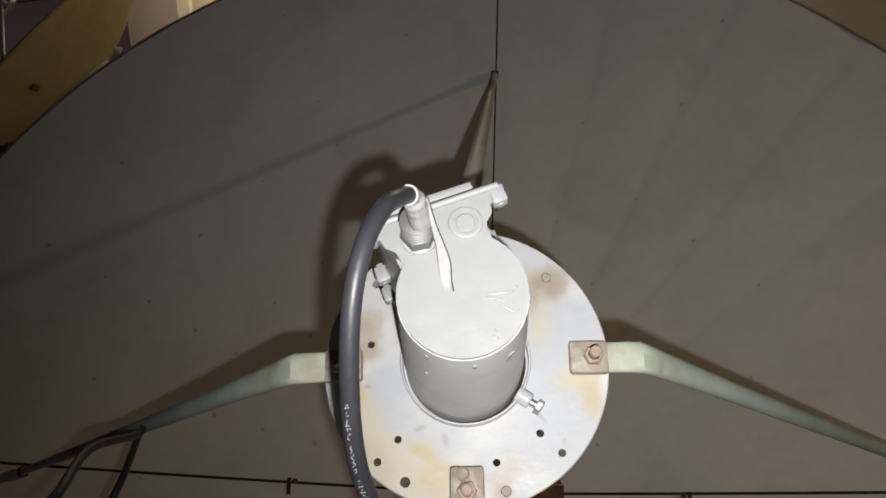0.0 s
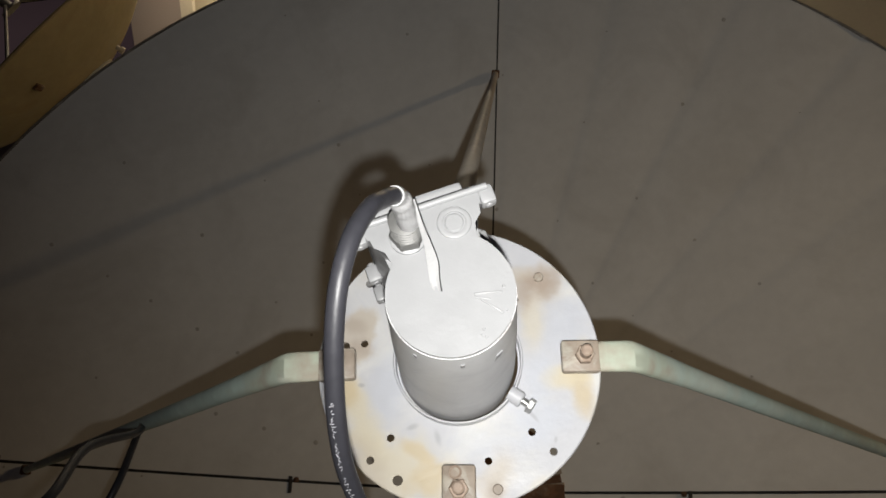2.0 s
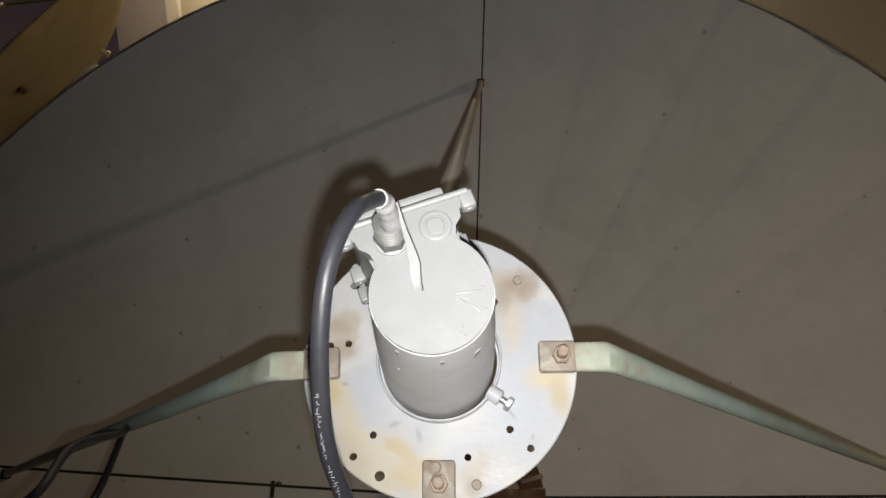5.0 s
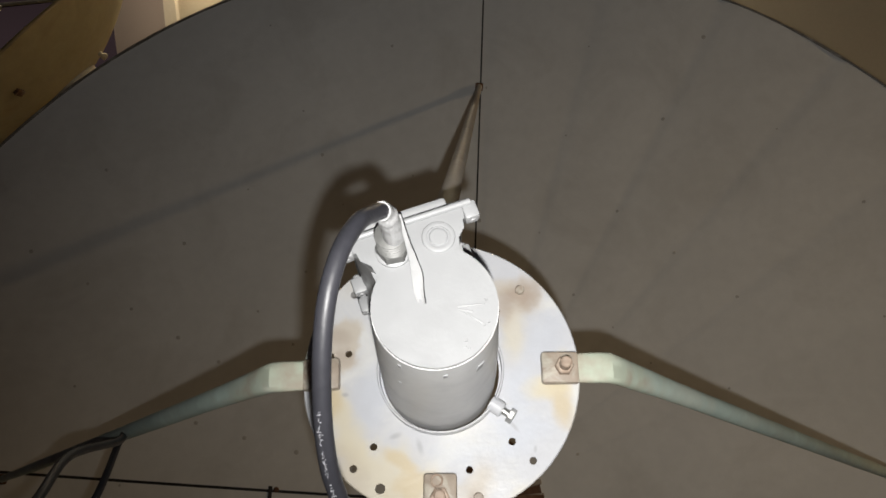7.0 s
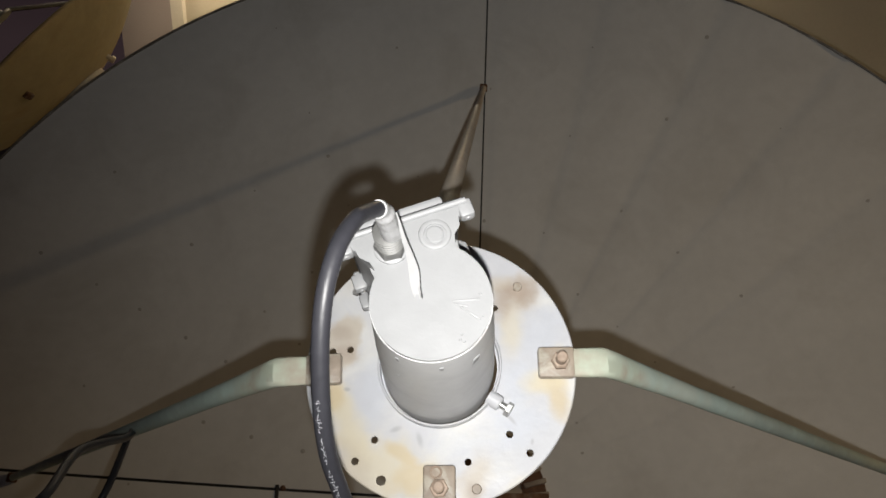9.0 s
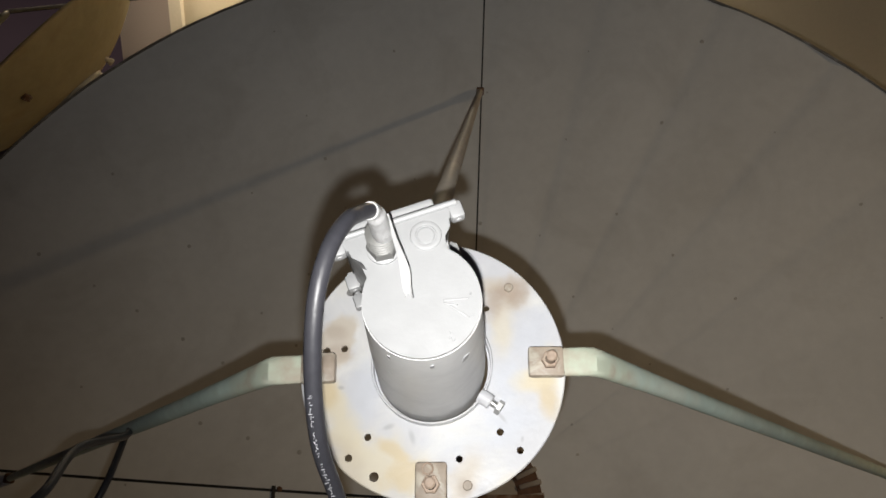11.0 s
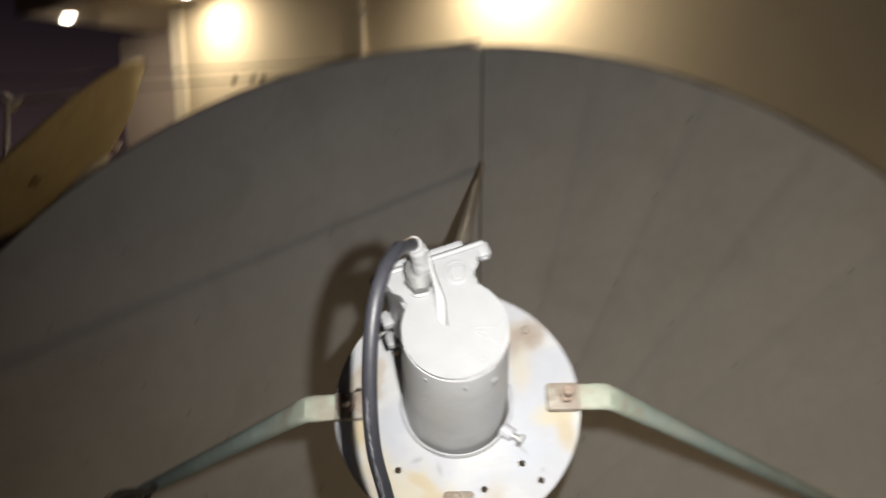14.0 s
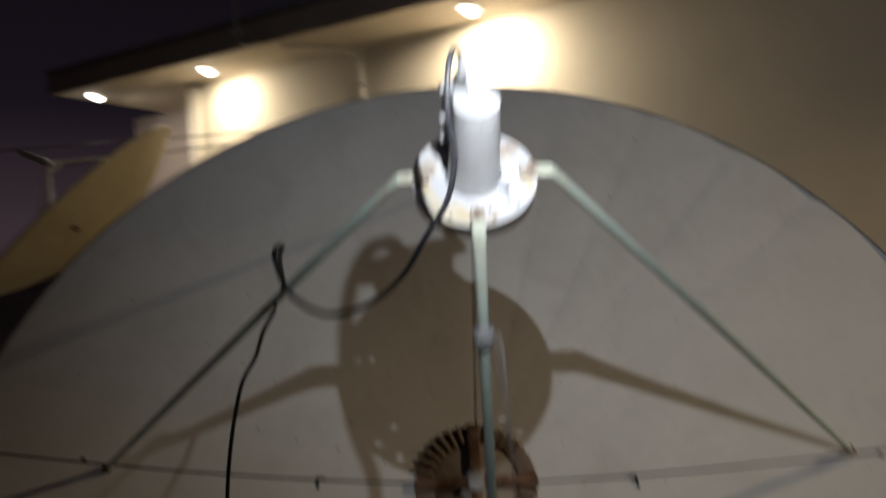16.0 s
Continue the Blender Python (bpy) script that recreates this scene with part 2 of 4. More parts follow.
LAMP_GLASS = glow("lit_downlight_lens", (1.0, 0.93, 0.78), 12.0)
LAMP_RING = material("white_lamp_trim", (0.7, 0.68, 0.64), 0.4)

# ---- helpers for meshes ----


def finish(bm, smooth=True, angle=35):
    bmesh.ops.remove_doubles(bm, verts=bm.verts, dist=1e-6)
    bmesh.ops.recalc_face_normals(bm, faces=bm.faces)
    lim = math.cos(radians(angle))
    for f in bm.faces:
        f.smooth = smooth
    if smooth:
        for e in bm.edges:
            if len(e.link_faces) == 2 and e.link_faces[0].normal.dot(e.link_faces[1].normal) < lim:
                e.smooth = False
    return bm


def part(name, bm, mat, parent=None, label="", smooth=True, place=None):
    finish(bm, smooth)
    me = bpy.data.meshes.new(name)
    bm.to_mesh(me)
    bm.free()
    me.materials.append(mat)
    ob = new(name, me)
    if parent:
        ob.parent = parent
    if place is not None:
        ob.matrix_local = place
    if label:
        ob["label"] = label
    return ob


def thing(name, m, label, category, group="", kind=""):
    ob = new(name)
    ob.empty_display_size = 0.05
    ob.matrix_world = m
    return tagged(ob, label, category, group, kind)


def add_box(bm, lo, hi, bevel=0.0, m=None):
    r = bmesh.ops.create_cube(bm, size=1)
    v = r["verts"]
    for x in v:
        x.co = Vector([lo[i] + (x.co[i] + 0.5) * (hi[i] - lo[i]) for i in range(3)])
    if bevel:
        es = list({e for x in v for e in x.link_edges})
        v = list({x for f in bmesh.ops.bevel(bm, geom=es, offset=bevel, segments=2, affect="EDGES", profile=0.5)["faces"] for x in f.verts} | {x for x in v if x.is_valid})
    if m is not None:
        bmesh.ops.transform(bm, matrix=m, verts=[x for x in v if x.is_valid])
    return bm


def add_lathe(bm, profile, m=None, seg=48, arc=None):
    """Turns (radius, height) pairs round z; arc limits it to (start, end) degrees."""
    full = arc is None
    a0, a1 = (0, 360) if full else arc
    steps = seg if full else seg + 1
    rings = []
    for r, z in profile:
        if r < 1e-7 and full:
            v = bm.verts.new((0, 0, z))
            rings.append([v] * steps)
            continue
        rings.append([bm.verts.new((r * math.cos(radians(a0 + (a1 - a0) * i / seg)), r * math.sin(radians(a0 + (a1 - a0) * i / seg)), z)) for i in range(steps)])
    for p, q in zip(rings, rings[1:]):
        for i in range(seg):
            j = (i + 1) % steps
            vs = []
            for v in (p[i], p[j], q[j], q[i]):
                if v not in vs:
                    vs.append(v)
            if len(vs) > 2:
                bm.faces.new(vs)
    if m is not None:
        bmesh.ops.transform(bm, matrix=m, verts=list({v for r in rings for v in r}))
    return bm


def along(p, q):
    """A pose at p whose z points to q."""
    d = Vector(q) - Vector(p)
    return Matrix.Translation(p) @ d.to_track_quat("Z", "Y").to_matrix().to_4x4()


def add_rod(bm, p, q, r, seg=16, r2=None):
    ln = (Vector(q) - Vector(p)).length
    return add_lathe(bm, [(0, 0), (r, 0), (r if r2 is None else r2, ln), (0, ln)], along(p, q), seg)


def smooth_path(points, per=8):
    pts = [Vector(p) for p in points]
    ext = [2 * pts[0] - pts[1]] + pts + [2 * pts[-1] - pts[-2]]
    out = []
    for i in range(1, len(ext) - 2):
        p0, p1, p2, p3 = ext[i - 1 : i + 3]
        for s in range(per):
            u = s / per
            out.append(0.5 * (2 * p1 + (p2 - p0) * u + (2 * p0 - 5 * p1 + 4 * p2 - p3) * u * u + (3 * p1 - p0 - 3 * p2 + p3) * u ** 3))
    return out + [pts[-1]]


def add_tube(bm, path, r, seg=14, wobble=0.0):
    """A round tube along the path with no twist; r may be a function of the run from 0 to 1."""
    n = len(path)
    t0 = (path[1] - path[0]).normalized()
    side = t0.orthogonal().normalized()
    rings = []
    for i, p in enumerate(path):
        t = (path[min(i + 1, n - 1)] - path[max(i - 1, 0)]).normalized()
        side = (side - side.dot(t) * t).normalized()
        up = t.cross(side)
        rad = r(i / (n - 1)) if callable(r) else r
        rad *= 1 + wobble * noise.noise(Vector((i * 0.35, 7.3, 0)))
        rings.append([bm.verts.new(p + rad * (math.cos(2 * math.pi * k / seg) * side + math.sin(2 * math.pi * k / seg) * up)) for k in range(seg)])
    for p, q in zip(rings, rings[1:]):
        for k in range(seg):
            bm.faces.new((p[k], p[(k + 1) % seg], q[(k + 1) % seg], q[k]))
    bm.faces.new(rings[0][::-1])
    bm.faces.new(rings[-1])
    return bm


def add_prism(bm, outline, z0, z1, m=None, bevel=0.0):
    """A flat outline raised from z0 to z1."""
    lo = [bm.verts.new((x, y, z0)) for x, y in outline]
    hi = [bm.verts.new((x, y, z1)) for x, y in outline]
    k = len(outline)
    bm.faces.new(lo[::-1])
    top = bm.faces.new(hi)
    for i in range(k):
        bm.faces.new((lo[i], lo[(i + 1) % k], hi[(i + 1) % k], hi[i]))
    vs = lo + hi
    if bevel:
        r = bmesh.ops.bevel(bm, geom=list(top.edges), offset=bevel, segments=2, affect="EDGES", profile=0.5)
        vs = [v for v in vs if v.is_valid] + [v for f in r["faces"] for v in f.verts]
    if m is not None:
        bmesh.ops.transform(bm, matrix=m, verts=list(set(vs)))
    return bm


def add_bolt(bm, m, r=0.006, head=0.005, shank=0.0, shank_r=None, washer=0.0):
    """A hexagon head on z = 0 upwards, with a domed top, a washer below it and a threaded end past it."""
    z = 0.0
    if washer:
        add_lathe(bm, [(0, 0), (washer, 0), (washer, 0.0015), (0, 0.0015)], m, 20)
        z = 0.0015
    add_lathe(bm, [(0, z), (r, z), (r, z + head * 0.85), (r * 0.86, z + head), (0, z + head)], m, 6)
    if shank:
        s = shank_r or r * 0.55
        add_lathe(bm, [(0, z + head), (s, z + head), (s, z + head + shank), (s * 0.7, z + head + shank + 0.001), (0, z + head + shank + 0.001)], m, 14)
    return bm


# ---- the setting: ground, building, boundary wall ----
WALL_AT, WALL_DIR, WALL_OUT = Vector((0.866, 4.21, 0)), Vector((-0.836, 0.548, 0)).normalized(), Vector((-0.548, -0.836, 0)).normalized()
SOFFIT_Z = 3.25 + LIFT


def on_wall(s, out, z):
    """s along the facade to its far end, out in front of it, z over the ground."""
    p = WALL_AT + s * WALL_DIR + out * WALL_OUT
    return Vector((p.x, p.y, z))


FACADE = Matrix.Translation(WALL_AT) @ Matrix((WALL_DIR, -WALL_OUT, (0, 0, 1))).transposed().to_4x4()
# in FACADE: x along the wall to its far end, y into the building, z up


def facade_box(name, lo, hi, mat, label, category, bevel=0.0, kind="structure"):
    bm = add_box(bmesh.new(), lo, hi, bevel)
    ob = part(name, bm, mat, smooth=bool(bevel))
    ob.matrix_world = FACADE
    return tagged(ob, label, category, kind=kind)


bm = bmesh.new()
bmesh.ops.create_grid(bm, x_segments=40, y_segments=40, size=400)
tagged(part("ground", bm, CONCRETE, smooth=False), "pale weathered concrete yard under the satellite dishes", "ground", kind="structure")

CORNER = 3.54
facade_box("wall_main", (-12.0, 0.0, 0.0), (CORNER, 0.25, SOFFIT_Z), WALL, "cream rendered building wall washed by warm downlights", "wall")
facade_box("trim_pilaster", (CORNER - 0.13, -0.03, 0.0), (CORNER + 0.02, 0.22, SOFFIT_Z - 0.002), PIPE, "pale cream corner pilaster of the building", "pilaster", 0.006)
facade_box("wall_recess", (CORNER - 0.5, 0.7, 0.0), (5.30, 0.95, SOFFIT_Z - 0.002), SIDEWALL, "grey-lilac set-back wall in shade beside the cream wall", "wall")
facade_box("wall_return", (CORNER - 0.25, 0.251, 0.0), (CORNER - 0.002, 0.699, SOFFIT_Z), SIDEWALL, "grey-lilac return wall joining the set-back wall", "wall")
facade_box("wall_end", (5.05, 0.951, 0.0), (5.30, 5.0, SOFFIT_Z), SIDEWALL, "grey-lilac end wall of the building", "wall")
facade_box("ceiling_soffit", (-12.0, -0.58, SOFFIT_Z + 0.001), (4.78, 5.0, SOFFIT_Z + 0.10), SOFFIT, "cream painted flat soffit under the roof overhang", "soffit")
facade_box("trim_fascia", (-12.0, -0.605, SOFFIT_Z - 0.012), (4.78, -0.582, SOFFIT_Z + 0.16), FASCIA, "brown painted fascia board along the unlit roof edge", "fascia")
facade_box("roof", (-12.0, -0.60, SOFFIT_Z + 0.162), (4.80, 5.0, SOFFIT_Z + 0.22), ROOF, "dark felt flat roof of the building", "roof")

bm = add_box(bmesh.new(), (-30, 16.0, 0), (-1.5, 16.25, 1.8))
tagged(part("wall_boundary", bm, FENCE, smooth=False), "dark plastered boundary wall at the end of the yard", "wall", kind="structure")

# ---- downlights under the soffit ----


def downlight(p, watts, tilt):
    ob = thing("soffit_downlight", Matrix.Translation(p), "round lit warm-white downlight set in the cream soffit", "ceiling light", "downlights under the soffit")
    part("trim_ring", add_lathe(bmesh.new(), [(0.071, 0.0), (0.092, 0.0), (0.094, -0.005), (0.088, -0.010), (0.071, -0.008), (0.071, 0.0)], seg=40), LAMP_RING, ob, "white trim ring")
    part("lens", add_lathe(bmesh.new(), [(0, -0.004), (0.054, -0.004), (0.058, -0.013), (0.056, -0.024), (0.047, -0.034), (0.028, -0.041), (0, -0.044)], seg=32), LAMP_GLASS, ob, "glowing warm-white lens")
    data = bpy.data.lights.new("downlight_lamp", "AREA")
    data.shape, data.size, data.energy, data.color = "DISK", 0.12, watts, (1.0, 0.84, 0.60)
    new("downlight_lamp", data).matrix_world = look(Vector(p) + Vector((0, 0, -0.055)), Vector(p) + Vector((0, 0, -1.055)) + tilt)
    return ob


LAMP_W = 14.0
for s, w in ((0.44, 1.2), (2.97, 0.72), (4.52, 0.8)):
    downlight(on_wall(s, 0.30, SOFFIT_Z - 0.001), LAMP_W * w, -0.22 * WALL_OUT - 0.10 * WALL_DIR)

# wall floodlight further along the facade, which throws the long strut shadows on the dish
FLOOD = on_wall(-6.0, 0.95, 4.42)
flood = thing("eaves_floodlight", Matrix.Translation(on_wall(-6.0, 0.606, 4.0)), "warm floodlight on an arm off the brown fascia", "floodlight")
part("arm", add_tube(bmesh.new(), smooth_path([Vector((0, 0, 0)), 0.12 * WALL_OUT + Vector((0, 0, 0.05)), 0.20 * WALL_OUT + Vector((0, 0, 0.45)), 0.34 * WALL_OUT + Vector((0, 0, 0.56))], 6), 0.015), STEEL, flood)
part("hood", add_lathe(bmesh.new(), [(0.02, 0.58), (0.11, 0.54), (0.11, 0.51), (0.02, 0.55), (0.02, 0.58)], Matrix.Translation(0.34 * WALL_OUT), 28), STEEL, flood)
spot_lamp("flood_lamp", look(FLOOD, FLOOD + Vector((-0.644, 0.415, -0.737))), 300.0, (1.0, 0.73, 0.42), 68, 1.0, 0.11)

# ---- conduit, mast and wires ----
ob = thing("wall_conduit", Matrix.Translation(on_wall(1.56, 0.0, 0)), "cream painted conduit pipe on the building wall", "pipe")
base = on_wall(1.56, 0.0, 0)
run = [on_wall(1.56, 0.03, 0.3), on_wall(1.56, 0.03, 2.0), on_wall(1.56, 0.03, SOFFIT_Z - 0.16), on_wall(1.60, 0.06, SOFFIT_Z - 0.06), on_wall(1.70, 0.20, SOFFIT_Z - 0.025), on_wall(1.95, 0.5, SOFFIT_Z - 0.025)]
part("pipe", add_tube(bmesh.new(), [p - base for p in smooth_path(run, 6)], 0.022, 14), PIPE, ob)
for z in (1.2, 2.4, SOFFIT_Z - 0.3):
    part("pipe_clip", add_box(bmesh.new(), (-0.04, -0.03, -0.012), (0.04, 0.03, 0.012), 0.003, Matrix.Translation(on_wall(1.56, 0.028, z) - base)), STEEL, ob)

ob = thing("roof_mast", Matrix.Translation(on_wall(2.27, 0.62, SOFFIT_Z)), "thin grey steel mast pipe rising from the roof edge", "mast")
part("pipe", add_tube(bmesh.new(), smooth_path([(0.20, -0.10, 0.02), (0.10, -0.05, 0.0), (0.01, 0, 0.06), (-0.005, 0, 0.25), (0, 0, 1.2), (0, 0, 2.6)], 6), 0.016, 12), STEEL, ob)
part("bracket", add_box(bmesh.new(), (-0.05, -0.012, 0.10), (0.05, 0.03, 0.14), 0.004), STEEL, ob)


def wire(points, label):
    ob = thing("overhead_wire", Matrix.Translation(points[0]), label, "wire")
    part("strand", add_tube(bmesh.new(), [p - Vector(points[0]) for p in smooth_path(points, 10)], 0.006, 8), WIRE, ob)
    return ob


wire([(-4.6, 6.4, 2.73 + LIFT), (-2.2, 5.35, 2.64 + LIFT), (-0.75, 4.75, 2.60 + LIFT), (0.3, 4.45, 2.66 + LIFT)], "thin black overhead wire in front of the cream wall")
w2 = wire([(-3.0, 5.3, 2.44 + LIFT), (-1.8, 5.0, 2.50 + LIFT), (-0.9, 4.7, 2.52 + LIFT), (0.3, 4.35, 2.64 + LIFT)], "thin black overhead wire with small clips before the wall")
for dx in (0.0, 0.13, 0.2):
    part("wire_clip", add_box(bmesh.new(), (-0.016, -0.016, -0.02), (0.016, 0.016, 0.02), 0.004, Matrix.Translation(Vector((-1.28 + dx, 4.82 - dx * 0.34, 2.505 + LIFT)) - Vector((-3.0, 5.3, 2.44 + LIFT)))), WIRE, w2)

# ---- the large satellite dish ----
VERTEX = Vector((0.07595, 1.69733, 0.89717 + LIFT))
AX, AY, AZ = Vector((0.99928, -0.03803, 0)), Vector((0.02262, 0.59422, 0.80399)), Vector((-0.03058, -0.8034, 0.59465))
DISH_AT = Matrix.Translation(VERTEX) @ Matrix((AX, AY, AZ)).transposed().to_4x4()
DR, DH, HUB_R = 1.589, 0.2846, 0.20
GORE = 12.857
FEED = Vector((-0.016, 0.002, 1.501))

dish = thing("satellite_dish", DISH_AT, "large round four-panel satellite dish in aged white paint", "satellite dish")


def dish_z(r, ang=None):
    z = DH * (r / DR) ** 2
    if ang is not None:
        off = 9.4 if 0 <= ang % 360 < 90 else 10.3
        u = ((ang - off) / GORE) % 1.0
        lap = u / 0.94 if u < 0.94 else (1 - u) / 0.06
        z += (0.0017 * lap + 0.0015 * 4 * u * (1 - u) - 0.002) * (r / DR) * (1.8 if 0 <= ang % 360 < 90 else 0.5) + 0.003 * noise.noise(Vector((r * 2.2, math.radians(ang) * 1.6, 4.0)))
    return z


SEAMS = [-0.3, 87.4, 176.9, 268.0, 359.7]


def quadrant(k):
    bm = bmesh.new()
    rows, cols = 30, 126
    front, back = [], []
    for i in range(rows + 1):
        r = HUB_R - 0.02 + (DR - HUB_R + 0.02) * i / rows
        # the level joints gape a little wider than the upright ones
        pads = [math.degrees((0.0036 if q % 2 == 0 else 0.0024) / r) for q in (k, k + 1)]
        f, b = [], []
        for j in range(cols + 1):
            an = SEAMS[k] + pads[0] + (SEAMS[k + 1] - SEAMS[k] - sum(pads)) * j / cols
            c, s = math.cos(radians(an)), math.sin(radians(an))
            z = dish_z(r, an)
            f.append(bm.verts.new((r * c, r * s, z)))
            b.append(bm.verts.new((r * c, r * s, z - 0.004)))
        front.append(f)
        back.append(b)
    for g, flip in ((front, False), (back, True)):
        for p, q in zip(g, g[1:]):
            for j in range(cols):
                vs = (p[j], q[j], q[j + 1], p[j + 1])
                bm.faces.new(vs[::-1] if flip else vs)
    for j in range(cols):
        bm.faces.new((front[-1][j], back[-1][j], back[-1][j + 1], front[-1][j + 1]))
        bm.faces.new((front[0][j], front[0][j + 1], back[0][j + 1], back[0][j]))
    for i in range(rows):
        bm.faces.new((front[i][0], back[i][0], back[i + 1][0], front[i + 1][0]))
        bm.faces.new((front[i][-1], front[i + 1][-1], back[i + 1][-1], back[i][-1]))
    return bm


for k in range(4):
    part("panel", quadrant(k), DISH, dish, "aged white quadrant panel with faint radial creases")
    a0, a1 = SEAMS[k] + 0.1, SEAMS[k + 1] - 0.1
    part("rim_lip", add_lathe(bmesh.new(), [(DR + 0.001, DH - 0.002), (DR + 0.001, DH + 0.002), (DR + 0.004, DH + 0.004), (DR + 0.008, DH + 0.001), (DR + 0.009, DH - 0.035), (DR + 0.006, DH - 0.036), (DR + 0.001, DH - 0.002)], seg=48, arc=(a0, a1)), DISH_EDGE, dish, "dirty dark rolled rim lip")
    # flange behind the joint
    bm = bmesh.new()
    pts = [Vector((HUB_R + (DR - HUB_R) * i / 20, 0, dish_z(HUB_R + (DR - HUB_R) * i / 20) - 0.012)) for i in range(21)]
    for p, q in zip(pts, pts[1:]):
        add_box(bm, (0, -0.02, -0.045), ((q - p).length * 1.001, 0.02, 0.0), 0, Matrix.Translation(p) @ (q - p).to_track_quat("X", "Z").to_matrix().to_4x4())
    part("joint_flange", bm, SEAM, dish, "dark flange behind the panel joint", smooth=False, place=pose(0, 0, 0, 0, 0, SEAMS[k]))


def dish_normal(r, ang):
    s = 2 * DH * r / DR ** 2
    c, t = math.cos(radians(ang)), math.sin(radians(ang))
    return Vector((-s * c, -s * t, 1)).normalized()


def dish_point(r, ang, lift=0.0):
    return Vector((r * math.cos(radians(ang)), r * math.sin(radians(ang)), dish_z(r, ang))) + lift * dish_normal(r, ang)


screw_me = None
rnd = random.Random(5)
spots = []
for g in range(28):
    off = 9.4 if (g * GORE) % 360 < 90 else 10.3
    for q in range(9):
        if rnd.random() < 0.5:
            spots.append((off + g * GORE + rnd.uniform(-0.3, 0.3), 0.33 + 0.145 * q + rnd.uniform(-0.02, 0.02)))
for an, r in spots:
    p = dish_point(r, an)
    m = along(p, p + dish_normal(r, an)) @ Matrix.Scale(rnd.uniform(0.45, 1.1), 4)
    if screw_me is None:
        ob = part("rivet", add_lathe(bmesh.new(), [(0.0062, -0.002), (0.0060, 0.0002), (0.003, 0.0007), (0, 0.0009)], seg=12), SPOT, dish, "small rusty rivet", place=m)
        screw_me = ob.data
    else:
        ob = new("rivet", screw_me)
        ob.parent, ob.matrix_local = dish, m

# bolts along the joints
bolt_me = None
for k in (0, 2):
    for r in (0.50, 1.235):
        an = SEAMS[k] + (0.5 if k % 2 else -0.4)
        p = dish_point(r, an)
        m = along(p, p + dish_normal(r, an))
        if bolt_me is None:
            ob = part("joint_bolt", add_bolt(bmesh.new(), m.identity() or Matrix(), 0.0050, 0.004, 0.002, washer=0.0075), RUST, dish, "rusty joint bolt", place=along(p, p + dish_normal(r, an)))
            bolt_me = ob.data
        else:
            ob = new("joint_bolt", bolt_me)
            ob.parent, ob.matrix_local = dish, m

# short steel clips bridging the level joints
for k in (0, 2):
    part("joint_clip", add_box(bmesh.new(), (-0.005, -0.034, -0.002), (0.005, 0.008, 0.003), 0.0012), SEAM, dish, "dark clip across the panel joint", place=Matrix.Translation(dish_point(0.515, SEAMS[k] - 0.4)))

# hub: a bare disc with a ring of rusty radial lugs and a cross bar
hub = part("hub_disc", add_lathe(bmesh.new(), [(0, 0.012), (0.13, 0.012), (0.134, 0.010), (0.134, -0.02), (0, -0.02)], seg=56), HUB, dish, "rust-stained bare hub disc")
part("hub_ring", add_lathe(bmesh.new(), [(0.134, -0.01), (0.134, 0.008), (0.196, 0.011), (0.198, 0.006), (0.198, -0.01), (0.134, -0.01)], seg=72), RUST, hub, "brown rusted ring")
lug_me = None
for i in range(36):
    m = pose(0, 0, 0.010, 0, 0, i * 10 + 5)
    if lug_me is None:
        o = part("hub_lug", add_box(bmesh.new(), (0.142, -0.0065, -0.004), (0.203, 0.0065, 0.010), 0.003), HUB, hub, "pale worn radial lug", place=m)
        lug_me = o.data
    else:
        o = new("hub_lug", lug_me)
        o.parent, o.matrix_local = hub, m
part("cross_bar", add_box(bmesh.new(), (-0.20, -0.018, 0.010), (0.20, 0.018, 0.030), 0.003), RUST, hub, "rusty cross bar")
part("cross_bar", add_box(bmesh.new(), (-0.018, -0.20, 0.0095), (0.018, 0.20, 0.0285), 0.003), RUST, hub, "rusty cross bar")
part("centre_block", add_box(bmesh.new(), (-0.026, -0.03, 0.028), (0.026, 0.03, 0.040), 0.004), STEEL, hub, "grey centre block")

# mount under the dish
mount_top = Vector((0.0, -0.02, -0.35))
part("back_frame", add_lathe(bmesh.new(), [(0.30, -0.06), (0.42, -0.06), (0.42, -0.01), (0.30, -0.01), (0.30, -0.06)], seg=40), STEEL, dish, "galvanised ring frame behind the dish")
for k in range(4):
    c, s = math.cos(radians(45 + 90 * k)), math.sin(radians(45 + 90 * k))
    part("back_brace", add_rod(bmesh.new(), (0.38 * c, 0.38 * s, -0.05), (0.06 * c, 0.06 * s, -0.34), 0.022), STEEL, dish)
inv = DISH_AT.inverted()
foot = inv @ Vector((VERTEX.x, VERTEX.y + 0.30, 0.0))
part("pole", add_rod(bmesh.new(), foot, inv @ Vector((VERTEX.x, VERTEX.y + 0.30, VERTEX.z - 0.12)), 0.057, 28), STEEL, dish, "galvanised mounting pole")

# struts: a flat tab on the feed plate, a bend, and a long tube to the joint


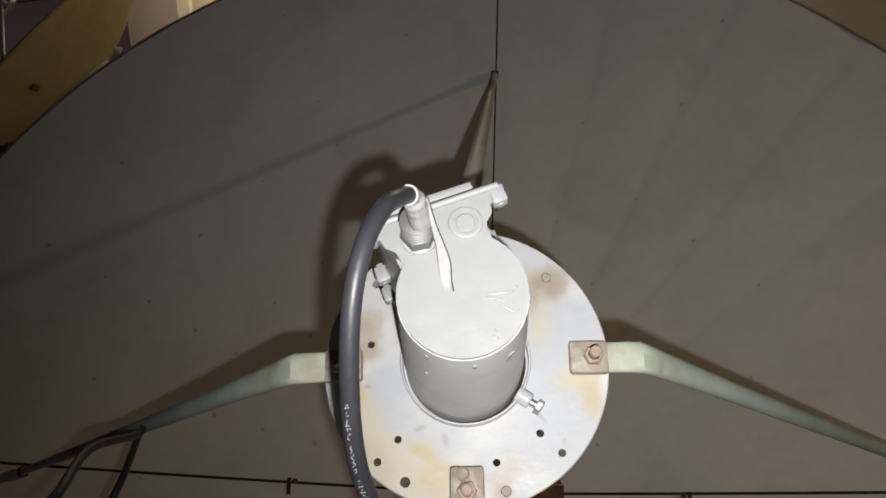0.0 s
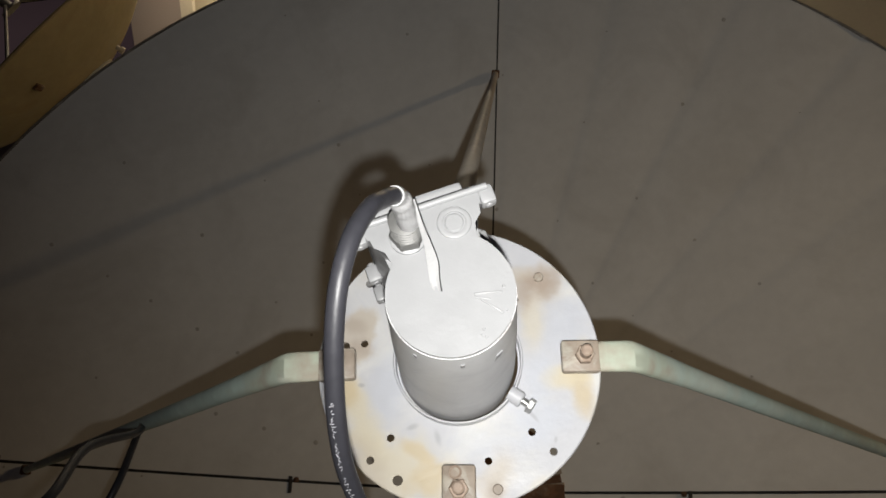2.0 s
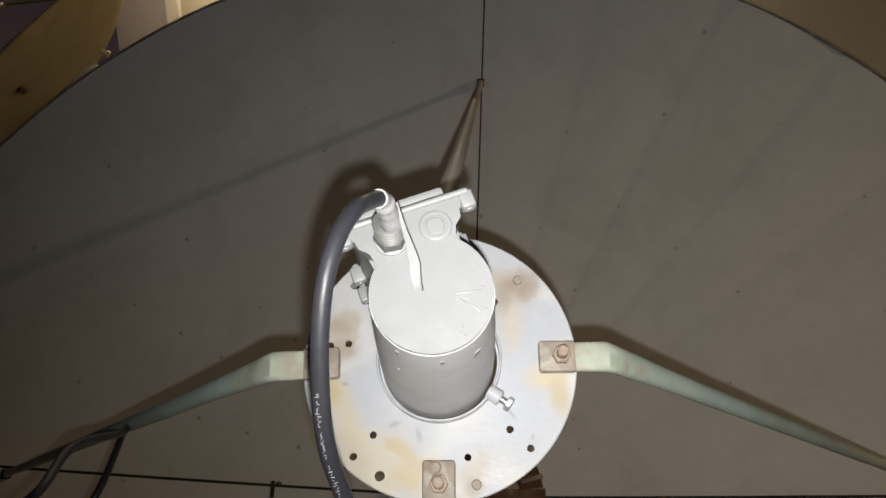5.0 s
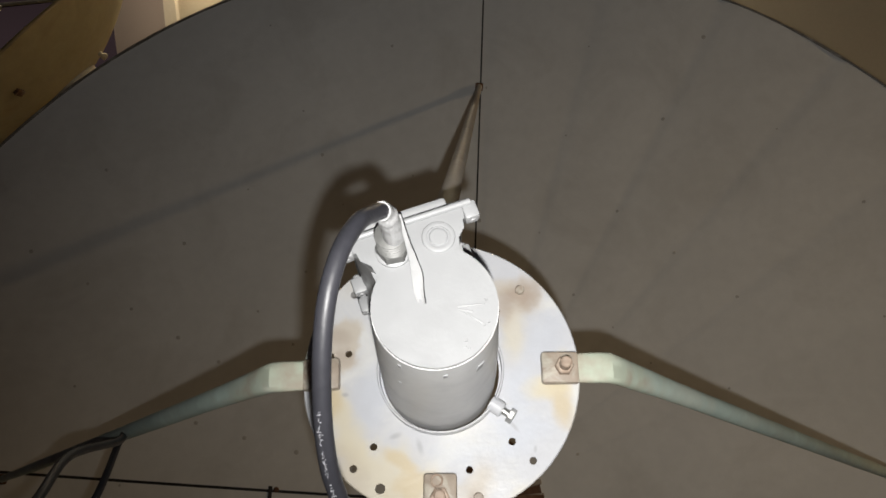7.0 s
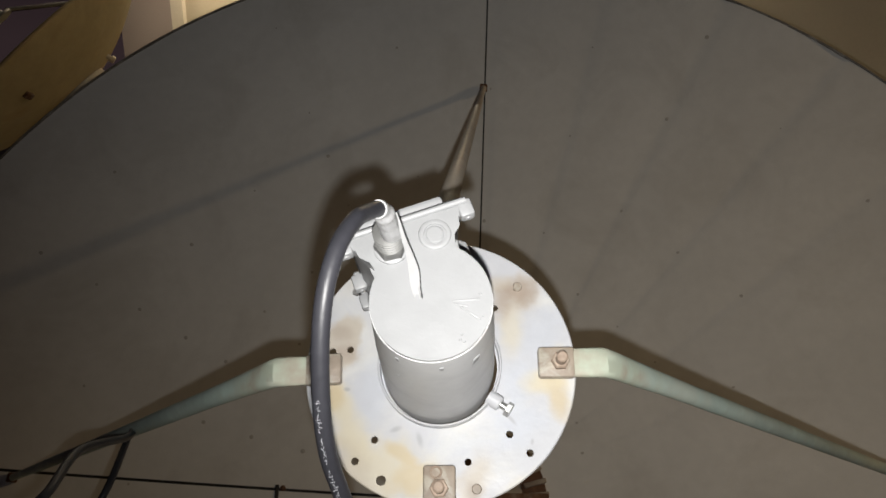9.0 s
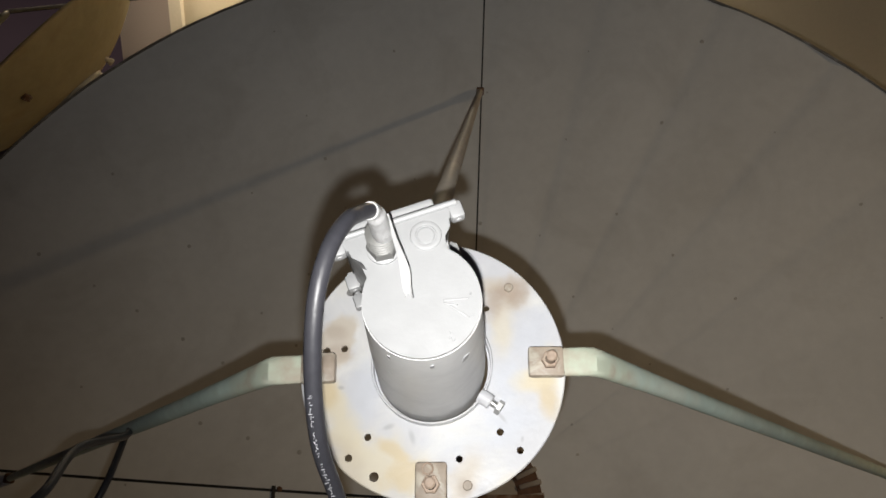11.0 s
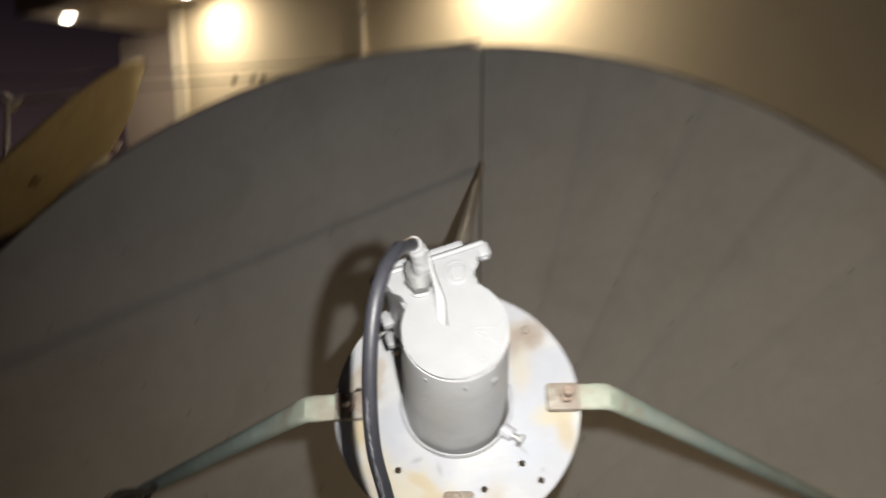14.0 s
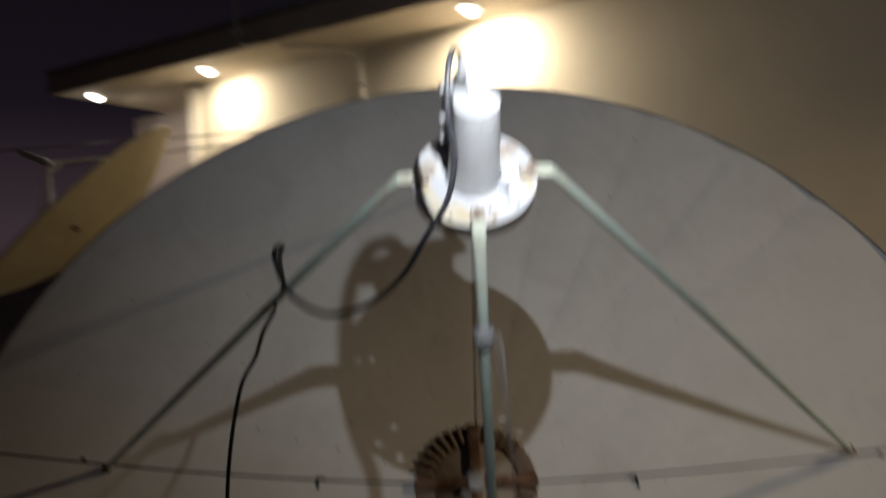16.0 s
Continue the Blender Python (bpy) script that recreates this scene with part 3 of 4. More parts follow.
def strut(tip_dir, foot_pt, mat, label, lift=0.008):
    d = Vector((tip_dir[0], tip_dir[1], 0))
    s = Vector((-d.y, d.x, 0))
    plate = FEED + Vector((0, 0, lift))
    elbow = plate + 0.1235 * d
    end = Vector(foot_pt)
    along_leg = (end - elbow).normalized()
    st = part("strut", add_tube(bmesh.new(), smooth_path([elbow + 0.148 * along_leg, elbow + 0.3 * (end - elbow), elbow + 0.6 * (end - elbow), elbow + 0.985 * (end - elbow)], 6), 0.0086, 16, 0.05), mat, dish, label)
    # pressed flat on the plate, creased at the elbow, swelling back to the round tube
    flat = bmesh.new()
    bend = ((d + along_leg) * 0.5).normalized()
    stations = [(plate + 0.0995 * d, d, 0.0108, 0.0036), (plate + 0.108 * d, d, 0.0110, 0.0038), (plate + 0.1150 * d, d, 0.0111, 0.0041), (elbow - 0.0015 * d + 0.0012 * along_leg, bend, 0.0110, 0.0050)]
    stations += [(elbow + u * along_leg, along_leg, w, h) for u, w, h in ((0.010, 0.0106, 0.0060), (0.024, 0.0104, 0.0066), (0.05, 0.0099, 0.0074), (0.09, 0.0092, 0.0081), (0.15, 0.0087, 0.0087))]
    rings = []
    for i, (p, tan, wide, high) in enumerate(stations):
        upw = tan.cross(s).normalized()
        power = 0.55 + 0.45 * i / (len(stations) - 1)
        ring = []
        for j in range(24):
            c, q = math.cos(radians(15 * j)), math.sin(radians(15 * j))
            dent = 1 + 0.035 * noise.noise(Vector((i * 0.9 + 3 * d.x, j * 0.5, 5 * d.y)))
            ring.append(flat.verts.new(p + s * wide * dent * math.copysign(abs(c) ** power, c) + upw * high * dent * math.copysign(abs(q) ** power, q)))
        rings.append(ring)
    for g, h in zip(rings, rings[1:]):
        for j in range(24):
            flat.faces.new((g[j], g[(j + 1) % 24], h[(j + 1) % 24], h[j]))
    flat.faces.new(rings[0])
    flat.faces.new(rings[-1][::-1])
    part("flattened_end", flat, mat, st, "flattened, creased strut end with worn cream-green paint" if mat is MINT else "flattened strut end")
    tab = bmesh.new()
    add_box(tab, (0.0735, -0.0115, -0.0045), (0.1005, 0.0115, 0.0045), 0.0022, Matrix.Translation(plate) @ Matrix((d, s, (0, 0, 1))).transposed().to_4x4())
    part("end_tab", tab, RUSTY, st, "rust-bled flattened strut tab")
    b = bmesh.new()
    add_bolt(b, Matrix.Translation(plate + 0.0895 * d + Vector((0, 0, 0.0046))), 0.0068, 0.006, 0.010, 0.0042)
    part("bolt", b, BOLT, st, "rusty bolt and nut")
    f = bmesh.new()
    q = end - elbow
    add_box(f, (-0.0115, -0.0115, -0.030), (0.0115, 0.0115, 0.004), 0.003, along(end - 0.004 * q.normalized(), end + q))
    part("foot_bracket", f, RUST, st, "rusty strut foot")
    return st


strut((1, 0.003), (1.163, -0.001, 0.155), MINT, "chalky mint green tube strut")
strut((-0.9990, -0.045), (-1.162, 0.045, 0.156), MINT, "chalky mint green tube strut")
lower = strut((0.005, -1), (0.012, -1.19, 0.162), MINT, "chalky mint green tube strut")
part("tab_washer", add_lathe(bmesh.new(), [(0.0030, 0), (0.0046, 0), (0.0046, 0.0008), (0.0040, 0.0012), (0.0030, 0.0006), (0.0030, 0)], Matrix.Translation(FEED + Vector((-0.002, -0.0785, 0.0128))), 24), BOLT, lower, "empty drilled hole with a worn edge")
strut((0.02, 1), (0.050, 1.185, 0.162), POLE_STRUT, "cream painted tube strut")

# frayed cord tied to the lower strut
tie = thing("frayed_cord", DISH_AT @ Matrix.Translation((-0.013, -0.225, 1.378)), "pale frayed cord tied round the mint strut", "cord")
part("knot", add_lathe(bmesh.new(), [(0.0125, -0.018), (0.016, -0.012), (0.0165, 0.008), (0.0125, 0.018)], along((0, 0, 0), (0.01, -0.7, -0.8)), 14), TAPE, tie)
for i, (dx, ln) in enumerate(((0.014, 0.09), (0.026, 0.27), (-0.010, 0.05), (0.020, 0.14))):
    part("strand", add_tube(bmesh.new(), smooth_path([(0.01 * (1 if dx > 0 else -1), 0, 0.01), (dx, -0.02, 0.01), (dx * 1.2, -0.5 * ln, -0.2 * ln), (dx * 1.5, -ln, -0.62 * ln)], 6), 0.0006 + 0.0006 * (i == 1), 8, 0.5), TAPE, tie)

# ---- feed plate with its collar ----
FEED_AT = DISH_AT @ Matrix.Translation(FEED)
PR = 0.1024
plate = thing("feed_plate", FEED_AT, "round white drilled feed plate with yellow rust stains", "mounting plate")
HOLES = [(-0.0478, -0.0544, 0.0027), (-0.0616, -0.0696, 0.0028), (-0.0421, -0.083, 0.0036), (0.0206, -0.0702, 0.0026), (0.0512, -0.0507, 0.0027), (0.0656, -0.064, 0.0027),
         (-0.0691, 0.0136, 0.0027), (-0.067, 0.0604, 0.0030), (-0.0516, 0.045, 0.0028), (0.0425, 0.046, 0.0026), (-0.083, 0.012, 0.0030)]


def drilled_plate():
    """A disc, 3 mm thick, with round holes cut clean through and a wide bore under the collar."""
    bm = bmesh.new()
    add_lathe(bm, [(0.0432, 0.0), (PR - 0.0008, 0.0), (PR, -0.0008), (PR, -0.0024), (PR - 0.0008, -0.0032), (0.0432, -0.0032), (0.0432, 0.0)], seg=128)
    return bm


disc = part("disc", drilled_plate(), PLATE, plate, "white painted disc with yellow stains")
cutter_bm = bmesh.new()
for x, y, r in HOLES:
    add_lathe(cutter_bm, [(0, -0.01), (r, -0.01), (r, 0.01), (0, 0.01)], Matrix.Translation((x, y, 0)), 20)
bmesh.ops.recalc_face_normals(cutter_bm, faces=cutter_bm.faces)
cut_me = bpy.data.meshes.new("cut")
cutter_bm.to_mesh(cut_me)
cutter_bm.free()
cutter = new("cut", cut_me)
cutter.matrix_world = FEED_AT
mod = disc.modifiers.new("holes", "BOOLEAN")
mod.operation, mod.object, mod.solver = "DIFFERENCE", cutter, "EXACT"
bpy.context.view_layer.update()
baked = bpy.data.meshes.new_from_object(disc.evaluated_get(bpy.context.evaluated_depsgraph_get()))
disc.modifiers.clear()
disc.data = baked
bpy.data.objects.remove(cutter)

part("collar", add_lathe(bmesh.new(), [(0.0448, 0.0005), (0.0465, 0.0005), (0.0465, 0.0085), (0.0460, 0.0095), (0.0450, 0.0095), (0.0446, 0.0088), (0.0446, -0.012), (0.0448, -0.012), (0.0448, 0.0005)], seg=96), PLATE, plate, "white raised clamp collar")
rings = bmesh.new()
add_lathe(rings, [(PR - 0.006, -0.0034), (PR - 0.002, -0.0034), (PR - 0.002, -0.030), (PR - 0.006, -0.030), (PR - 0.006, -0.0034)], seg=96)
part("scalar_ring", rings, PLATE, plate, "white scalar ring behind the plate")
part("scalar_ring", add_lathe(bmesh.new(), [(0.058, -0.0034), (0.061, -0.0034), (0.061, -0.030), (0.058, -0.030), (0.058, -0.0034)], seg=96), PLATE, plate, "white scalar ring behind the plate")
# clamp screw on the collar, pointing outwards
d = Vector((0.83, -0.555, 0)).normalized()
m = along(Vector((0, 0, 0.0065)) + d * 0.0455, Vector((0, 0, 0.0065)) + d)
part("screw_boss", add_lathe(bmesh.new(), [(0, -0.002), (0.0058, -0.002), (0.0058, 0.0075), (0.005, 0.0085), (0, 0.0085)], m, 20), PLATE, plate, "white threaded boss")
b = bmesh.new()
add_lathe(b, [(0, 0.008), (0.0028, 0.008), (0.0028, 0.0135), (0, 0.0135)], m, 14)
add_bolt(b, m @ Matrix.Translation((0, 0, 0.0135)), 0.0056, 0.0042)
part("clamp_screw", b, ZINC, plate, "zinc hexagon clamp screw")
for x, y in ((0.0606, 0.0628), (0.0266, -0.089)):
    part("spare_bolt", add_lathe(bmesh.new(), [(0, 0), (0.0036, 0), (0.0036, 0.0022), (0.003, 0.003), (0, 0.003)], Matrix.Translation((x, y, 0.0004)), 16), RUSTY, plate, "rusty bolt end")

# ---- the low-noise block converter ----
TOP = 0.165
lnb = thing("lnb_converter", FEED_AT @ Matrix.Translation((0.0045, -0.004, 0)) @ Matrix(((1, 0, 0.042, -0.0055), (0, 1, -0.024, 0.004), (0, 0, 1, 0), (0, 0, 0, 1))), "off-white cast LNB converter clamped in the feed plate", "lnb converter")
TURN = 20.0


def keyhole(r, neck, back, wide, inset=0.0, n=40):
    """Outline of the cap: a round end running through a waist into a square-backed box."""
    pts = []
    for i in range(n + 1):
        an = radians(130 + (410 - 130) * i / n)
        pts.append((r * math.cos(an), r * math.sin(an)))
    # right side up to the box, then the back edge and down the left side
    right = [(neck * 1.02, r * 0.93), (wide * 0.86, r * 1.10), (wide * 0.97, r * 1.22), (wide, r * 1.36), (wide, back)]
    left = [(-x, y) for x, y in right][::-1]
    return pts + right + left


BOX = pose(0, 0, 0, 0, 0, TURN)
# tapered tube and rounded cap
part("tube", add_lathe(bmesh.new(), [(0, -0.03), (0.0410, -0.03), (0.0418, 0.0), (0.0410, 0.03), (0.0380, 0.10), (0.0346, TOP - 0.004), (0, TOP - 0.004)], seg=80), CAN_SIDE, lnb, "tapered tube, its paint lightened against the torch's falloff")
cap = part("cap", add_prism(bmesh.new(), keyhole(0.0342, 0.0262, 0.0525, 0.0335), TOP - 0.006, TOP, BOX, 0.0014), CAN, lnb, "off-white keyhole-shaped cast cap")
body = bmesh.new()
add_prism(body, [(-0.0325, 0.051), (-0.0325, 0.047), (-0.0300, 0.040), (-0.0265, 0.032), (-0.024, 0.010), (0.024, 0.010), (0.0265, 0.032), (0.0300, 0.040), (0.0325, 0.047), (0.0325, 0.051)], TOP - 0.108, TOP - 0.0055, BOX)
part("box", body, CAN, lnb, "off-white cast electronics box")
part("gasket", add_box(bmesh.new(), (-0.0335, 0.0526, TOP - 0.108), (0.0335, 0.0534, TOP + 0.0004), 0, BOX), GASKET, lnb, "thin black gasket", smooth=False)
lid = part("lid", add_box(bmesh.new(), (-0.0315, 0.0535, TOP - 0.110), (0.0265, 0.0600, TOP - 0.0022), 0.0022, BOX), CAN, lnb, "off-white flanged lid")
for x, y, z in ((0.0372, 0.0470, TOP - 0.0042), (-0.0368, 0.0470, TOP - 0.0042), (0.0355, 0.0475, TOP - 0.070), (-0.0355, 0.0475, TOP - 0.066), (0.0355, 0.0475, TOP - 0.106), (-0.0355, 0.0475, TOP - 0.106)):
    lug = part("lid_lug", add_box(bmesh.new(), (x - 0.0044, y - 0.0058, z - 0.0045), (x + 0.0044, y + 0.0050, z + 0.0045), 0.0017, BOX), CAN, lid, "cast screw lug")
    part("screw_boss", add_lathe(bmesh.new(), [(0, 0), (0.0026, 0), (0.0026, 0.0016), (0.0020, 0.0024), (0, 0.0025)], BOX @ pose(x, y + 0.0049, z, -90, 0, 0), 16), CAN, lug)
    part("screw", add_lathe(bmesh.new(), [(0, 0), (0.0021, 0), (0.0018, 0.0007), (0, 0.0008)], BOX @ pose(x, y - 0.0057, z, 90, 0, 0), 14), CAN, lug)
# bead along the cap's back edge
part("back_bead", add_tube(bmesh.new(), [Vector(BOX @ Vector((x, 0.0508, TOP + 0.0004))) for x in (-0.0385, -0.015, 0.0, 0.015, 0.0385)], 0.0020, 12), CAN, cap)
# raised ring with a blank plug
rp = BOX @ Vector((0.0148, 0.0362, 0))
part("plug_ring", add_lathe(bmesh.new(), [(0.0062, TOP - 0.0002), (0.0064, TOP + 0.0010), (0.0076, TOP + 0.0013), (0.0090, TOP + 0.0008), (0.0096, TOP - 0.0002)], Matrix.Translation((rp.x, rp.y, 0)), 40), CAN, cap, "raised blank plug ring")
part("plug", add_lathe(bmesh.new(), [(0, TOP + 0.0010), (0.0046, TOP + 0.0010), (0.0053, TOP + 0.0004), (0.0054, TOP - 0.0004)], Matrix.Translation((rp.x, rp.y, 0)), 32), CAN, cap)
# cast marks: short raised dashes and dots fanned out on the cap
for x, y, ln, rot in ((0.0195, 0.000, 0.0145, 6), (0.0165, -0.0030, 0.0080, -8), (0.0215, -0.0072, 0.0140, -32)):
    part("cast_mark", add_box(bmesh.new(), (-ln / 2, -0.0006, TOP - 0.0003), (ln / 2, 0.0006, TOP + 0.0006), 0.0003, pose(x, y, 0, 0, 0, rot)), CAN, cap)
for x, y in ((0.0165, -0.0225), (0.0185, -0.0235), (0.0170, -0.0195), (0.0262, -0.0105), (0.029, -0.009), (0.0275, 0.0035)):
    part("cast_dot", add_lathe(bmesh.new(), [(0.0009, TOP - 0.0002), (0.0007, TOP + 0.0006), (0, TOP + 0.0007)], Matrix.Translation((x, y, 0)), 10), CAN, cap)
# scuffs on the tube
for an, z, ln, hi, tilt, mat in ((-118, 0.110, 0.0052, 0.0012, 24, PLATE), (-46, TOP - 0.036, 0.0024, 0.008, 8, SMUDGE), (-122, TOP - 0.016, 0.0009, 0.003, 0, SMUDGE), (-80, TOP - 0.018, 0.0012, 0.003, 0, SMUDGE), (-60, 0.060, 0.0010, 0.004, 10, SMUDGE)):
    r = 0.0418 - 0.0072 * max(0, z) / TOP
    part("scuff", add_box(bmesh.new(), (-ln, -0.00025, -hi), (ln, 0.0003, hi), 0.0001, pose(r * math.cos(radians(an)), r * math.sin(radians(an)), z, 0, tilt, an + 90)), mat, lnb, "white scratch" if mat is PLATE else "grey smudge")

# threaded gland with its nut
G = BOX @ Vector((-0.0112, 0.0368, 0))
gl = bmesh.new()
add_lathe(gl, [(0, TOP - 0.001), (0.0102, TOP - 0.001), (0.0102, TOP + 0.0016), (0.0092, TOP + 0.0022), (0, TOP + 0.0022)], Matrix.Translation((G.x, G.y, 0)), 28)
gland = part("gland_seat", gl, CAN, lnb)
gn = bmesh.new()
add_lathe(gn, [(0, TOP + 0.002), (0.0096, TOP + 0.002), (0.0096, TOP + 0.0070), (0.0088, TOP + 0.0080), (0, TOP + 0.0085)], Matrix.Translation((G.x, G.y, 0)) @ pose(0, 0, 0, 0, 0, 12), 6)
part("gland_nut", gn, GLAND, gland, "nickel hexagon nut")
th = bmesh.new()
prof = [(0, TOP + 0.008)]
for i in range(5):
    z = TOP + 0.0085 + i * 0.0032
    prof += [(0.0050, z), (0.0084, z + 0.0012), (0.0084, z + 0.0018), (0.0050, z + 0.0030)]
prof += [(0, TOP + 0.0246)]
add_lathe(th, prof, Matrix.Translation((G.x, G.y, 0)), 32)
part("gland_thread", th, GLAND, gland, "nickel threaded neck")

# ---- the cable ----
cable = thing("coaxial_cable", FEED_AT, "black coaxial cable looped down from the LNB and round a strut", "cable")
gx, gy = G.x + 0.0060, G.y - 0.004
RUN = [(gx, gy, TOP + 0.020), (gx - 0.0005, gy - 0.0008, TOP + 0.043), (gx - 0.002, gy - 0.003, TOP + 0.062),
       (-0.0235, 0.0160, 0.2400), (-0.0275, 0.0060, 0.2520), (-0.0330, -0.0120, 0.2600), (-0.0378, -0.0350, 0.2560), (-0.0405, -0.0635, 0.2380), (-0.0402, -0.0905, 0.2130), (-0.0348, -0.1231, 0.1696),
       (-0.0472, -0.1631, 0.1356), (-0.0767, -0.1989, 0.1080), (-0.1075, -0.2273, 0.0668), (-0.1490, -0.2394, 0.0211), (-0.1989, -0.2426, -0.0081), (-0.2455, -0.2224, -0.0355), (-0.2942, -0.1793, -0.0419),
       (-0.3186, -0.1210, -0.0253), (-0.3127, -0.0858, -0.0503), (-0.3415, -0.0425, -0.1417), (-0.3658, -0.0107, -0.2837), (-0.3941, 0.0126, -0.3511), (-0.3967, -0.0072, -0.3478), (-0.3810, -0.0590, -0.2910),
       (-0.3969, -0.1039, -0.2897), (-0.4237, -0.1197, -0.3541), (-0.4647, -0.1659, -0.4155), (-0.5049, -0.2986, -0.5524), (-0.5215, -0.5202, -0.7437), (-0.5315, -0.8507, -0.9767), (-0.5311, -1.1509, -1.1798)]
PATH3 = smooth_path(RUN, 10)
part("jacket", add_tube(bmesh.new(), PATH3, 0.0041, 16), JACKET, cable, "glossy black jacket")
part("sealing_tape", add_tube(bmesh.new(), PATH3[3:23], lambda u: 0.0054 - 0.0006 * u, 18, 0.22), TAPE, cable, "crinkled white sealing tape")
# loose end of the tape, a curled strip lying down over the cap
strip = bmesh.new()
RIGHT_EDGE = smooth_path([(gx + 0.0045, gy + 0.003, TOP + 0.047), (gx + 0.0078, gy - 0.0045, TOP + 0.031), (gx + 0.0104, gy - 0.0085, TOP + 0.020), (gx + 0.0134, gy - 0.0150, TOP + 0.010), (gx + 0.0138, gy - 0.0220, TOP + 0.0040), (gx + 0.0148, gy - 0.0285, TOP + 0.0016)], 7)
LEFT_EDGE = smooth_path([(gx + 0.0035, gy + 0.002, TOP + 0.047), (gx + 0.0058, gy - 0.0060, TOP + 0.029), (gx + 0.0072, gy - 0.0110, TOP + 0.018), (gx + 0.0080, gy - 0.0175, TOP + 0.008), (gx + 0.0088, gy - 0.0230, TOP + 0.0030), (gx + 0.0105, gy - 0.0275, TOP + 0.0010)], 7)
line = RIGHT_EDGE
rows_ = []
for i, (p, q) in enumerate(zip(LEFT_EDGE, RIGHT_EDGE)):
    u = i / (len(line) - 1)
    rows_.append([strip.verts.new(p.lerp(q, w) + Vector((0, 0, -0.0022 * u * (1 - (2 * w - 1) ** 2) * (0.6 + 0.4 * math.sin(9 * u))))) for w in (0, 0.3, 0.45, 0.7, 1)])
low = [[strip.verts.new(v.co - Vector((0, 0, 0.0005))) for v in r] for r in rows_]
for g in (rows_, low):
    for p, q in zip(g, g[1:]):
        for i in range(4):
            strip.faces.new((p[i], p[i + 1], q[i + 1], q[i]))
for j in (0, 4):
    for i in range(len(line) - 1):
        strip.faces.new((rows_[i][j], rows_[i + 1][j], low[i + 1][j], low[i][j]))
for e in (0, -1):
    for i in range(4):
        strip.faces.new((rows_[e][i], rows_[e][i + 1], low[e][i + 1], low[e][i]))
part("tape_end", strip, TAPE, cable, "loose white tape end")
part("tape_edge", add_tube(bmesh.new(), [p + Vector((0.0003, 0, 0.0002)) for p in RIGHT_EDGE], 0.00032, 8), GASKET, cable, "black inner edge of the tape")
# worn white print on the jacket: short bars
eye_side = FEED_AT.inverted() @ Vector((0.0, -0.02, 2.0 + LIFT))
rp_ = random.Random(9)
for i in range(72, 108):
    for half in range(3):
        if rp_.random() < 0.15:
            continue
        p, q = PATH3[i].lerp(PATH3[i + 1], half / 3), PATH3[i + 1]
        t = (q - p).normalized()
        o = eye_side - p
        o = (o - o.dot(t) * t).normalized()
        o = (o + t.cross(o) * 0.35).normalized()
        sd = t.cross(o)
        turn = Matrix.Rotation(rp_.choice((0.5, -0.6, 1.2, 1.5)), 4, "Z")
        m = Matrix.Translation(p + o * 0.0041 + sd * 0.0005 * rp_.uniform(-1, 1)) @ Matrix((t, sd, o)).transposed().to_4x4() @ turn
        ln = rp_.uniform(0.0004, 0.0011)
        part("print_bar", add_box(bmesh.new(), (-ln, -0.00012, -0.0001), (ln, 0.00012, 0.00015), 0, m), PRINT, cable, smooth=False)

# ---- the second dish beyond ----
C2 = Vector((-2.57, 4.85, 2.055 + LIFT))
Z2 = Vector((-0.66, -0.185, 0.73)).normalized()
X2 = Vector((0.72, 0.25, 0.62))
X2 = (X2 - X2.dot(Z2) * Z2).normalized()
Y2 = Z2.cross(X2)
AT2 = Matrix.Translation(C2) @ Matrix((X2, Y2, Z2)).transposed().to_4x4()
R2, H2 = 0.89, 0.28
dish2 = thing("satellite_dish", AT2, "smaller yellowed satellite dish seen from its back", "satellite dish")
prof = [(R2 * i / 24, H2 * ((i / 24) ** 2 - 1)) for i in range(25)]
part("reflector", add_lathe(bmesh.new(), prof + [(R2 + 0.012, 0.004), (R2 + 0.016, -0.006), (R2 + 0.012, -0.016)] + [(r, z - 0.008) for r, z in prof[::-1]], seg=96), TAN, dish2, "yellowed cream reflector shell")
part("back_ring", add_lathe(bmesh.new(), [(0.20, -H2 - 0.04), (0.27, -H2 - 0.04), (0.27, -H2 + 0.02), (0.20, -H2 + 0.02), (0.20, -H2 - 0.04)], seg=40), STEEL, dish2)
for an, r in ((150, 0.62), (262, 0.62)):
    c, s = math.cos(radians(an)), math.sin(radians(an))
    z = H2 * ((r / R2) ** 2 - 1) - 0.01
    part("back_bracket", add_box(bmesh.new(), (-0.03, -0.02, -0.018), (0.03, 0.02, 0.012), 0.006, Matrix.Translation((r * c, r * s, z)) @ pose(0, 0, 0, 0, -25, an)), RUST, dish2, "rusty bracket on the shell")
F2 = Vector((0.10, 0, 0.36))
